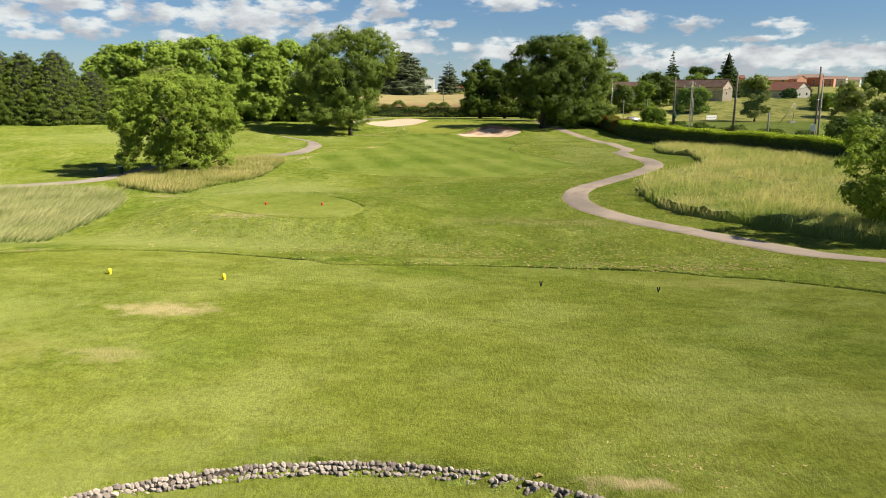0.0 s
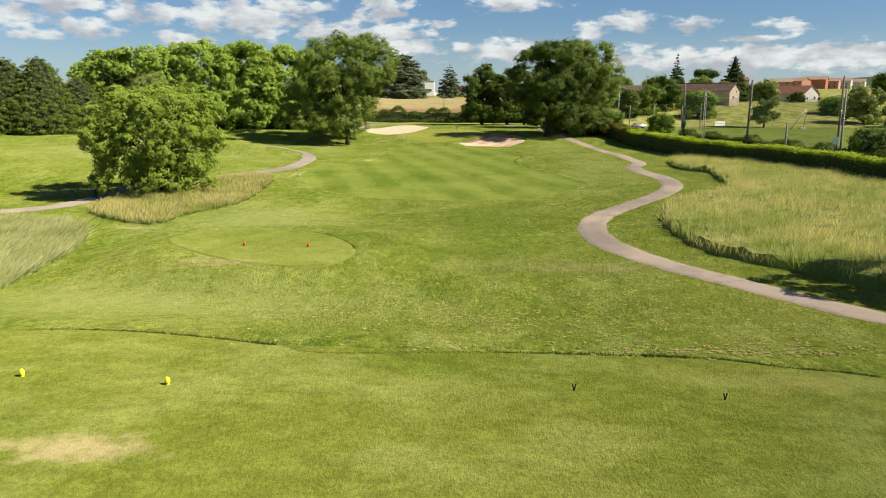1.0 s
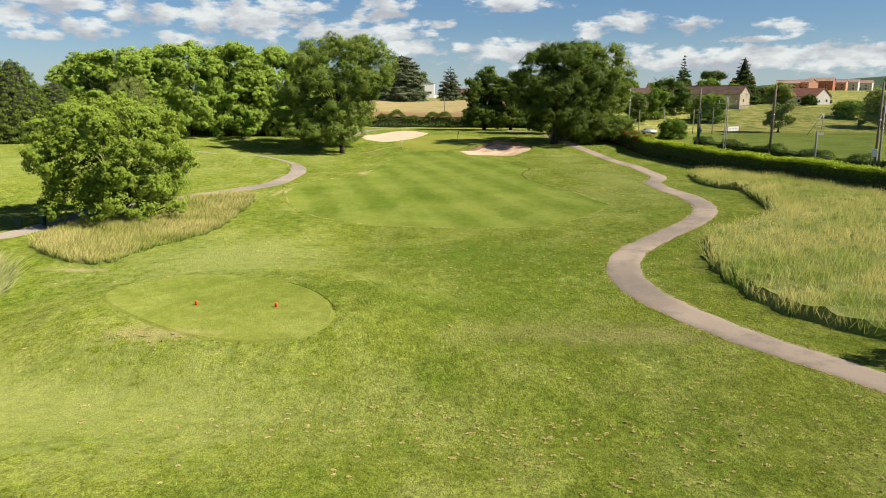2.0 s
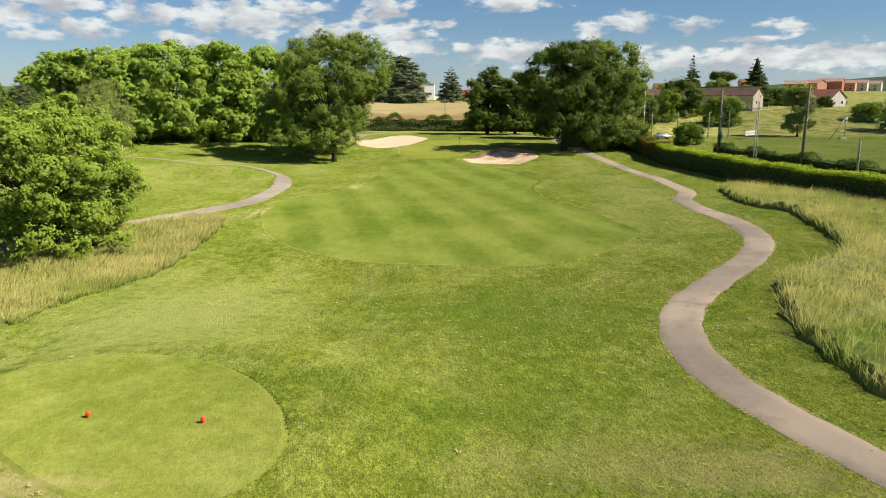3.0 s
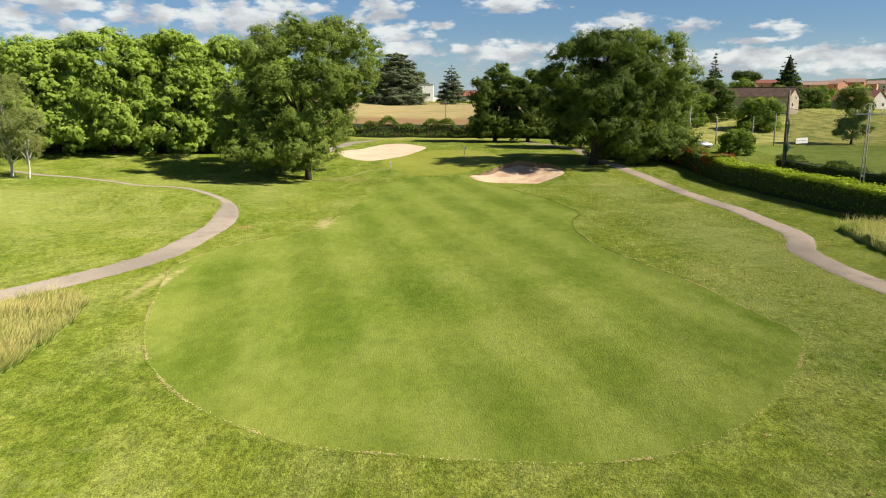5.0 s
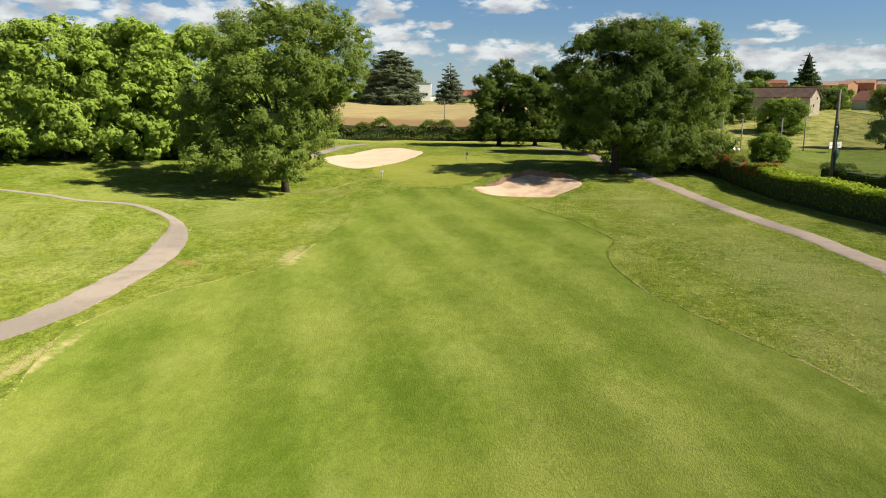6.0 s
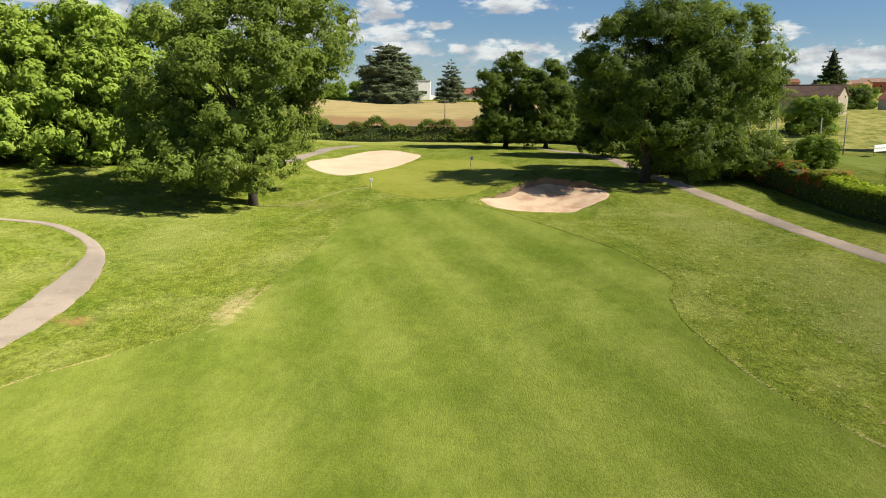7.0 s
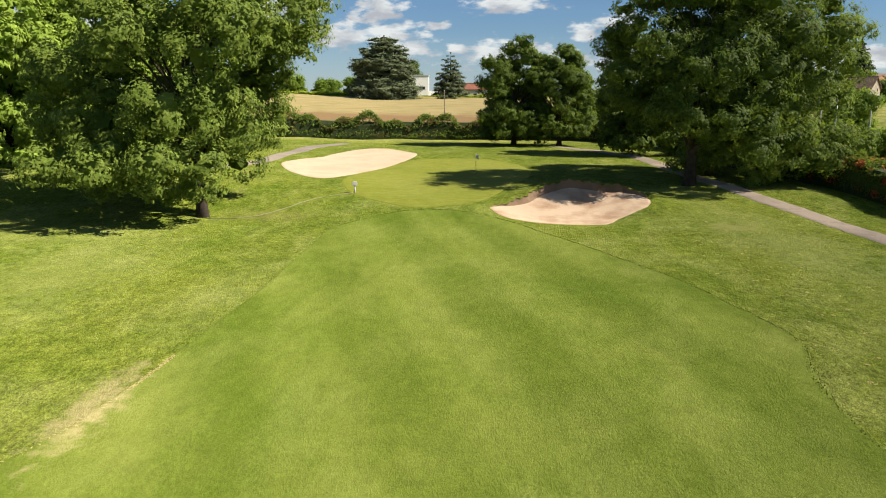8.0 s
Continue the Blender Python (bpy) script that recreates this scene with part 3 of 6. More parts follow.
sheet("bunker", [(-20.2, 189.5), (-16.4, 181), (-13.4, 178.6), (-11, 182.3), (-8.2, 188), (-5.2, 196), (-4.4, 203.6), (-7.6, 209), (-12.5, 210), (-15.7, 206), (-16.6, 199), (-19, 194.5)], M_SAND, 0.05, "smooth pale sand bunker in a mown bank", "bunker", 0.4, 40)
sheet("bunker", [(3.6, 164.0), (4.4, 161.6), (5.9, 160.3), (8, 159.4), (10, 158.4), (11.9, 158.4), (13.4, 160), (14.3, 161.9), (15.6, 162.7), (17.2, 163.6), (18.1, 165.8), (17.2, 168.4), (14.2, 169.3), (11.8, 170.0), (9.2, 168.8), (7.2, 166.8), (5.4, 165.5)], M_SAND_RED, 0.05, "pinkish sand bunker with a ragged grass lip", "bunker", 0.3, 44, wavy=0.1)


def ribbon(name, points, width, material, lift, label, category, edge=0.04, narrow=None):
    """A paved way along a line in plan, following the ground."""
    c = spline(points, False, 0.6)
    d = np.gradient(c, axis=0)
    d /= np.linalg.norm(d, axis=1)[:, None]
    nrm = np.stack([d[:, 1], -d[:, 0]], 1)
    offs = np.array([-0.5, -0.44, -0.25, 0, 0.25, 0.44, 0.5]) * width
    k = np.arange(len(c))
    rough = 0.05 * np.sin(k * 1.1) + 0.04 * np.sin(k * 2.7 + 1)
    v = []
    for j, o in enumerate(offs):
        side = o + (rough * np.sign(o) if abs(o) > width * 0.4 else 0)
        side = np.broadcast_to(side, len(c)) * (1 if narrow is None else 1 - 0.62 * ss(*narrow, c[:, 1]))
        p = c + nrm * side[:, None]
        z = H(p[:, 0], p[:, 1]) + lift - (edge if j in (0, 6) else 0)
        v.append(np.column_stack([p, z]))
    v = np.array(v)
    ob = new(name, quads_mesh(name, v.reshape(-1, 3), grid_faces(*v.shape[:2])[:, ::-1], material, smooth=True))
    return tagged(ob, label, category, kind="structure")


PATH_RIGHT = [(60, -6), (40, 10), (30, 20.5), (23.2, 29), (20, 33.4), (17, 38.5), (14.6, 43), (12.6, 49.5), (11.9, 53.5), (12.1, 57.6), (13.8, 62.4), (17.6, 68), (22.7, 74.6), (25.8, 81.5), (27.2, 90.5), (27, 99.5), (27.8, 107.2), (30.8, 115.5), (31.4, 131), (30.8, 148), (30.9, 158), (29.8, 164), (28.2, 169.5), (27, 176), (26.6, 186), (25, 204), (18, 222)]
ribbon("path", PATH_RIGHT,
       2.25, M_PATH, 0.05, "winding buggy path of worn brownish asphalt", "path")
PATH_LEFT = [(-70, 50), (-48, 60.5), (-38, 66.7), (-35.4, 71.9), (-32.6, 82), (-29.4, 89.3), (-25.0, 96.6), (-22.7, 103.2), (-21.8, 111.5), (-22, 120.5), (-24.8, 132), (-29, 139), (-35.2, 143.6), (-46, 148), (-60, 151)]
ribbon("path", PATH_LEFT,
       2.4, M_PATHGREY, 0.05, "curved buggy path of pale worn asphalt", "path", narrow=(122, 138))
ribbon("path", [(-30, 176), (-25, 186), (-22.6, 194), (-21.6, 206), (-21, 217), (-17, 227)], 2.3, M_PATHGREY, 0.05, "narrow grey path behind the bunker", "path")


# ragged grass lip at the back of the pink bunker
rim = spline([(3.8, 164.6), (5.4, 165.6), (7.2, 167.0), (8.9, 168.9), (11.8, 170.2), (14.2, 169.5), (17.0, 168.7), (18.4, 166.2)], False, 0.25)
k = np.arange(len(rim))
swell = np.clip(np.sin(np.pi * k / (len(rim) - 1)) * 1.6, 0, 1)
jag = 0.10 * np.sin(k * 1.9) + 0.08 * np.sin(k * 0.7 + 1)
back = np.stack([-np.gradient(rim[:, 1]), np.gradient(rim[:, 0])], 1)
back /= np.linalg.norm(back, axis=1)[:, None]
foot = rim - back * 0.25
crest = rim + back * (0.10 + jag)[:, None]
heel = rim + back * 3.0
base_z = H(rim[:, 0], rim[:, 1])
tall = base_z + swell * (0.75 + 0.9 * jag)
face = np.array([np.column_stack([foot, H(foot[:, 0], foot[:, 1]) - 0.02]), np.column_stack([rim + back * (0.05 * np.sin(k * 2.6))[:, None], base_z + swell * 0.28]), np.column_stack([crest, tall])])
top = np.array([np.column_stack([crest - back * 0.10, tall - 0.04]), np.column_stack([crest + back * 0.1, tall + 0.05 * swell]), np.column_stack([rim + back * 1.4, np.maximum(H(*(rim + back * 1.4).T), 0) + 0.30 * swell]), np.column_stack([heel, H(heel[:, 0], heel[:, 1]) - 0.03])])
M_BANK = sand("bare_bank", (0.20, 0.13, 0.078), (0.12, 0.08, 0.044))
lip = new("bunker_lip", quads_mesh("bunker_lip", face.reshape(-1, 3), grid_faces(3, len(rim)), M_BANK, smooth=True))
tagged(lip, "crumbling earth face at the back of the bunker", "bunker", kind="structure")
cap = new("bunker_bank", quads_mesh("bunker_bank", top.reshape(-1, 3), grid_faces(4, len(rim)), M_ROUGH, smooth=True))
tagged(cap, "grass bank overhanging the bunker", "bank", kind="structure")

# ---- trees ----
def part(name, mesh, parent, label=""):
    ob = new(name, mesh)
    ob.parent = parent
    if label:
        ob["label"] = label
    return ob


def base(name, x, y, z=None, rz=0.0):
    ob = new(name)
    ob.matrix_world = pose(x, y, float(H(x, y)) if z is None else z, 0, 0, rz)
    ob.empty_display_size = 0.3
    return ob


def leaf_arrays(rng, p, nrm, length, width, droop=0.0):
    """Folded four-cornered leaves at the points p, facing along nrm."""
    k = len(p)
    nrm = nrm / np.linalg.norm(nrm, axis=1)[:, None]
    t = rng.normal(size=(k, 3))
    t[:, 2] -= droop
    t -= nrm * (t * nrm).sum(1)[:, None]
    t /= np.linalg.norm(t, axis=1)[:, None]
    b = np.cross(nrm, t)
    s = rng.uniform(0.6, 1.25, (k, 1))
    L, W = t * s * length / 2, b * s * width / 2
    up = nrm * s * width * 0.18
    v = np.stack([p - L, p + W + up, p + L, p - W + up], 1).reshape(-1, 3)
    i = np.arange(k)[:, None] * 4
    f = np.concatenate([np.concatenate([i, i + 1, i + 2], 1), np.concatenate([i, i + 2, i + 3], 1)], 1).reshape(-1, 3)
    return v, f


def small_leaves(rng, p, nrm, length, width, droop=0.0):
    """Three-cornered leaves at the points p, facing along nrm, their tips hanging by droop."""
    k = len(p)
    nrm = nrm / np.linalg.norm(nrm, axis=1)[:, None]
    t = rng.normal(size=(k, 3))
    t[:, 2] -= droop
    t -= nrm * (t * nrm).sum(1)[:, None]
    t /= np.linalg.norm(t, axis=1)[:, None]
    b = np.cross(nrm, t)
    s = rng.uniform(0.55, 1.3, (k, 1))
    L, W = t * s * length / 2, b * s * width / 2
    skew = rng.uniform(-0.5, 0.9, (k, 1))
    v = np.stack([p - L + W * 0.3, p + L, p - L * skew - W * 1.3], 1).reshape(-1, 3)
    return v, np.arange(3 * k).reshape(-1, 3)


def clumps(rng, blobs, count, length, width, material, name="crown", up=0.35, loose=0.7, droop=0.0, subs=22, tight=0.5, inner=0.0):
    """Foliage over many clumps (x, y, z, radius, flatness), each broken into sprays of leaves."""
    blobs = np.array(blobs, float)
    n = len(blobs) * subs
    own = np.repeat(np.arange(len(blobs)), subs)
    d = rng.normal(size=(n, 3))
    d /= np.linalg.norm(d, axis=1)[:, None]
    d[:, 2] = np.where((d[:, 2] < -0.3) & (rng.random(n) < 0.5), -d[:, 2], d[:, 2])
    out = blobs[own, :3] - (blobs[:, :3] * blobs[:, 3:4]).sum(0) / blobs[:, 3].sum()
    away = ((d * out).sum(1) < 0) & (rng.random(n) < 0.72)
    d = np.where(away[:, None], -d, d)
    r, flat = blobs[own, 3], blobs[own, 4]
    shape = np.stack([np.ones(n), np.ones(n), flat], 1)
    c = blobs[own, :3] + d * (r * (0.62 + 0.42 * rng.random(n) ** 0.7))[:, None] * shape
    size = r * rng.uniform(0.15, 0.36, n)
    w = size ** 2
    count = int(count * 1.4)
    which = rng.choice(n, count, p=w / w.sum())
    g = rng.normal(size=(count, 3)) * tight
    p = c[which] + g * size[which][:, None] * np.array([1.0, 1.0, 0.75])
    nrm = 1.1 * d[which] + 0.7 * g + np.array([0.22, -0.08, 0.25 + 0.3 * up]) + rng.normal(size=(count, 3)) * loose * 0.45
    v, f = small_leaves(rng, p, nrm, length * 0.86, width * 1.04, droop)
    if inner:
        # close-packed leaf masses inside each clump, seen only between the outer sprays
        bm = bmesh.new()
        bmesh.ops.create_icosphere(bm, subdivisions=2, radius=1.0)
        ball = np.array([q.co for q in bm.verts])
        tri = np.array([[q.index for q in t.verts] for t in bm.faces])
        bm.free()
        lump = ball[None] * rng.uniform(0.6, 1.3, (len(blobs), len(ball), 1)) * (blobs[:, 3] * inner)[:, None, None]
        lump[:, :, 2] *= blobs[:, 4][:, None]
        lump += blobs[:, None, :3]
        more = tri[None] + (np.arange(len(blobs)) * len(ball))[:, None, None] + len(v)
        v, f = np.concatenate([v, lump.reshape(-1, 3)]), np.concatenate([f, more.reshape(-1, 3)])
    return quads_mesh(name, v, f, material)


def tube_arrays(points, radii, sides=7):
    points = [Vector(p) for p in points]
    v, f = [], []
    for i, (p, r) in enumerate(zip(points, radii)):
        d = (points[min(i + 1, len(points) - 1)] - points[max(i - 1, 0)]).normalized()
        a = d.orthogonal().normalized()
        b = d.cross(a)
        for k in range(sides):
            ang = 2 * math.pi * k / sides
            v.append(p + (a * math.cos(ang) + b * math.sin(ang)) * r * (1 + 0.12 * math.sin(k * 2.3 + i)))
    for i in range(len(points) - 1):
        for k in range(sides):
            j = (k + 1) % sides
            f.append((i * sides + k, i * sides + j, (i + 1) * sides + j, (i + 1) * sides + k))
    f.append(tuple(range(sides))[::-1])
    f.append(tuple(range((len(points) - 1) * sides, len(points) * sides)))
    return v, f


def tubes(name, runs, material, sides=7):
    """Tapered tubes joined into one mesh; runs: (points, radii)."""
    v, f = [], []
    for pts, radii in runs:
        a, b = tube_arrays(pts, radii, sides)
        f += [tuple(i + len(v) for i in q) for q in b]
        v += a
    return mesh_of(name, v, f, material)


def trunk_runs(rng, height, girth, blobs, lean=(0, 0), limbs=14, fork=0.3):
    """A trunk that forks into limbs that reach for the clumps."""
    top = height * 0.72
    line = [(lean[0] * s + 0.15 * math.sin(5 * s), lean[1] * s + 0.15 * math.cos(4 * s), -0.3 + top * s) for s in np.linspace(0, 1, 8)]
    radii = [girth * (1.35 if i == 0 else 1.0) * (1 - 0.8 * i / 7) for i in range(8)]
    runs = [(line, radii)]
    order = rng.permutation(len(blobs))[:limbs]
    for i in order:
        bx, by, bz = blobs[i][:3]
        s = min(0.9, max(fork, (bz / top) * 0.55))
        a = np.array([lean[0] * s, lean[1] * s, -0.3 + top * s])
        b = np.array([bx, by, bz])
        mid = (a + b) / 2 + np.array([0, 0, 0.12 * np.linalg.norm(b - a)]) + rng.normal(size=3) * 0.3
        r0 = girth * (1 - 0.75 * s) * 0.55
        runs.append(([a, (a + mid) / 2, mid, (mid + b) / 2, b], [r0, r0 * 0.8, r0 * 0.6, r0 * 0.4, r0 * 0.15]))
    return runs


def crown_blobs(rng, count, centre, radii, size, shell=(0.55, 0.85), lowest=-0.8, flat=0.8, full=2.7):
    """Clump centres through a crown; full: 2 gives an ellipsoid, more a boxier crown."""
    out = []
    while len(out) < count:
        g = rng.normal(size=3)
        g /= (np.abs(g) ** full).sum() ** (1 / full)
        if g[2] < lowest:
            continue
        if g[2] < -0.2:
            g[:2] *= 1 + 0.25 * g[2]
        q = rng.uniform(*shell) if rng.random() < 0.85 else rng.uniform(0.2, shell[0])
        r = size * rng.uniform(0.65, 1.3)
        out.append((*(np.array(centre) + g * q * np.array(radii)), r, flat))
    return out


def broadleaf(name, x, y, seed, height, radii, girth, count, leaf, material, label, category="tree", blobs=46, size=None, centre=None, lean=(0, 0), low=-0.8, bark=None, limbs=16, fork=0.25, rz=0.0, shell=(0.6, 0.88), z=None, up=0.35, droop=0.0, extra=(), group="", loose=0.6, tight=0.46, keep=None, inner=0.0):
    """A deciduous tree: trunk with limbs, crown of leafy clumps. radii: the crown's half sizes."""
    rng = np.random.default_rng(seed)
    cz = height - radii[2]
    cc = centre or (lean[0] * 0.6, lean[1] * 0.6, cz)
    size = size or sum(radii) / 3 * 0.30
    shrunk = tuple(r - size * 0.75 for r in radii)
    bl = crown_blobs(rng, blobs, cc, tuple(s / 0.9 for s in shrunk), size, shell, low) + list(extra)
    bl = [b for b in bl if keep is None or keep(*b[:4])]
    ob = base(name, x, y, z, rz)
    part("trunk", tubes("trunk", trunk_runs(rng, height * 0.8, girth, bl, lean, limbs, fork), bark or M_BARK), ob)
    part("crown", clumps(rng, bl, count, leaf, leaf * 0.62, material, up=up, droop=droop, loose=loose, tight=tight, inner=inner), ob)
    return tagged(ob, label, category, group)


def conifer(name, x, y, seed, height, radius, girth, count, leaf, material, label, layered=0.0, power=0.8, foot=0.06, rz=0.0, z=None, group="", core=0.0, inner=0.62):
    """An evergreen: tiers of boughs round a straight trunk; layered: how far the tiers stand apart."""
    rng = np.random.default_rng(seed)
    bl, runs = [], []
    tiers = int(height / (1.5 if layered else 1.15))
    for t in range(tiers):
        s = foot + (1 - foot) * t / tiers
        r = radius * (1 - s) ** power * rng.uniform(0.85, 1.1)
        n = max(3, int(2 * math.pi * r / (2.2 if layered else 1.5)))
        for k in range(n):
            ang = 2 * math.pi * (k + rng.random() * 0.8) / n
            reach = r * rng.uniform(0.62, 1.0)
            for q in ((1.0, 0.55) if r > 2 else (0.8,)):
                bz = height * s + (rng.uniform(-0.7, 0.7) if layered else rng.uniform(-0.4, 0.4)) - layered * reach * q * 0.12
                bl.append((math.cos(ang) * reach * q, math.sin(ang) * reach * q, bz, max(0.55, r * 0.28), 0.36 if layered else 0.9))
            if layered and k % 2 == 0:
                runs.append(([(0, 0, height * s), (math.cos(ang) * reach, math.sin(ang) * reach, height * s - layered * reach * 0.1)], [girth * (1 - s) * 0.3 + 0.02, 0.02]))
    bl.append((0, 0, height * 0.985, 0.35, 1.6))
    ob = base(name, x, y, z, rz)
    runs.insert(0, ([(0, 0, -0.3), (0, 0, height * 0.5), (0, 0, height * 0.98)], [girth * 1.2, girth * 0.6, 0.04]))
    part("trunk", tubes("trunk", runs, M_BARK), ob)
    # solid dark cone added to block light through the boughs
    if core:
        steps = np.linspace(0.03, 0.97, 9)
        part("inner_wood", tubes("inner_wood", [([(0, 0, height * s) for s in steps], [max(0.05, core * radius * (1 - s) ** power) for s in steps])], M_SHADECORE, 14), ob)
    part("crown", clumps(rng, bl, count, leaf, leaf * 0.5, material, up=0.3, loose=0.8, droop=0.6, inner=inner), ob)
    return tagged(ob, label, "tree", group)


def skirt(rng_seed, count, reach, heights, size):
    """Low clumps all round a crown."""
    r = np.random.default_rng(rng_seed)
    return [(reach * q * math.cos(a), reach * q * math.sin(a), r.uniform(*heights), size * r.uniform(0.8, 1.2), 0.8) for a, q in zip(np.linspace(0, 6.1, count), r.uniform(0.6, 1.0, count))]


# near-black colour standing for the shade inside evergreen crowns
M_SHADECORE = plain("dark_core_filler", (0.022, 0.028, 0.012), 0.95, 0, 0.4, 3)
# the big oak beside the left path bend
broadleaf("oak_tree", -20.6, 159, 11, 24.2, (11.4, 11.0, 11.4), 0.42, 92000, 0.37, M_OAKSUN, "large green oak with a short leaning trunk on the lawn", blobs=110, size=2.3, lean=(-0.8, 0.5), low=-0.95, limbs=30, fork=0.14, shell=(0.6, 0.9), inner=0.36, keep=lambda x, y, z, r: x + 0.8 * r < 4.8 + 0.68 * (z - 5.2), extra=[(0.6, -4.6, 3.3, 1.7, .8), (-1.6, -4.2, 2.8, 1.5, .8), (1.6, -2.6, 2.6, 1.3, .8), (2.6, 0.2, 3.2, 1.6, .8), (3.4, -3.0, 3.9, 1.6, .8), (1.5, -0.6, 0.8, 0.5, .8), (-4, -10, 5, 2, .8), (0, -9.5, 5.5, 2, .8), (-8, -8, 5, 2.2, .8), (-12, 1, 8, 2.2, .8), (-12.5, 3, 10, 2.4, .8), (-11.5, 2, 12, 2.4, .8), (-11, 1, 6, 2.2, .8), (8.6, -1, 13.5, 2, .8), (8.4, 2, 15, 2.2, .8), (9.6, 0, 17, 2.2, .8), (9, -3, 16, 2.2, .8), (8, -4, 19, 2.2, .8), (7, 1, 21, 2, .8), (9.5, 2, 19, 2.0, .8)] + skirt(1, 20, 8.6, (3.4, 6.5), 1.9) + [(-6, -3, 4.2, 2.2, .8), (-8, -1, 5, 2.4, .8), (6.5, -2, 5.5, 2.2, .8), (-3, -6, 4.2, 2, .8), (-9, 2, 5, 2.2, .8), (-4, -7.5, 6, 2.2, .8), (2.5, -6, 5, 2, .8), (-10, -2, 8, 2, .8), (-5.5, -5, 3.2, 1.6, .8)])
# the pair of oaks beside the right path
broadleaf("oak_tree", 24.2, 173.0, 12, 22.4, (10.4, 10.0, 10.3), 0.60, 88000, 0.37, M_OAK, "large spreading oak shading the putting green", blobs=135, size=2.2, low=-0.95, limbs=28, fork=0.16, inner=0.38, keep=lambda x, y, z, r: z - 0.8 * r > 3.4 - 0.55 * min(x, 0) - 1.6 * (x > 3), extra=skirt(2, 16, 8.4, (4.0, 7.0), 2.0) + [(5, -2, 3.0, 2.2, .8), (7.5, 1, 2.6, 2.2, .8), (6, -4, 4.4, 2.2, .8), (4, -6, 4.0, 2, .8), (8, -4, 5, 2.2, .8), (9, 0, 4.5, 2, .8)])
broadleaf("oak_tree", 33.4, 177.5, 13, 23.6, (9.4, 9.6, 11.4), 0.55, 74000, 0.38, M_OAKSUN, "tall full-crowned oak over the hedge end", blobs=135, size=2.1, low=-0.98, limbs=22, inner=0.38, extra=skirt(3, 44, 7.8, (0.8, 5.5), 2.1) + [(4, -6, 2.6, 2.0, .8), (6, -3, 2.4, 2, .8), (7, -5, 4, 2, .8)])
# oaks behind the green
broadleaf("oak_tree", 11.5, 224, 14, 18.2, (6.6, 6.5, 8.8), 0.42, 36000, 0.46, M_OAKMID, "upright oak behind the putting green", blobs=70, size=1.8, low=-0.95, inner=0.5, extra=skirt(4, 24, 5.4, (1.2, 5.5), 1.8))
broadleaf("oak_tree", 19.0, 223, 15, 17.0, (5.8, 5.5, 7.6), 0.40, 28000, 0.46, M_OAKMID, "forked oak beside the back hedge", blobs=60, size=1.7, low=-0.9, inner=0.5, extra=skirt(5, 14, 4.6, (2.2, 6), 1.7))

# out-of-sight oak added for the wide shadow behind the green
broadleaf("oak_tree", 27.5, 203, 16, 17.5, (7.0, 7.0, 8.4), 0.42, 16000, 0.6, M_OAK, "unseen oak added behind the spreading oak to shade the green", blobs=60, size=2.0, low=-0.95, inner=0.5, extra=skirt(6, 12, 5.6, (1.5, 5), 1.8))

# row of plane trees on the left
PLANES = [(-38.5, 184, 21.4, 0.95, 40), (-46.5, 178.5, 22.2, 1.05, 100), (-55.5, 174.5, 22.0, 1.0, 200), (-64, 172.5, 18.8, .98, 310), (-72.5, 171, 17.6, 0.95, 150), (-81, 181, 17.2, .95, 10), (-33, 194, 18.5, 0.9, 250), (-52, 194, 20.6, 0.95, 280), (-70, 192, 19.4, .95, 80)]
first = []
for k, seed in enumerate((21, 22, 23)):
    px, py, ph, sc, rz = PLANES[k]
    first.append(broadleaf("plane_tree", px, py, seed, 20.4, (8.2, 8.2, 10.3), 0.42, 36000, 0.63, M_PLANE, "bright green plane tree with boughs to the ground", blobs=150, size=1.75, low=-0.98, shell=(0.74, 0.95), limbs=18, rz=rz, up=0.3, droop=0.8, loose=0.45, tight=0.42, inner=0.4, extra=skirt(seed, 18, 7.4, (1.0, 4.0), 1.6) + skirt(seed + 50, 20, 8.2, (3.5, 8.5), 1.7), group="row of plane trees"))
for k, (px, py, ph, sc, rz) in enumerate(PLANES[3:]):
    s = ph / 20.4
    copy_thing(first[k % 3], pose(px, py, float(H(px, py)), 0, 0, rz) @ Matrix.Diagonal((sc, sc, s, 1)))

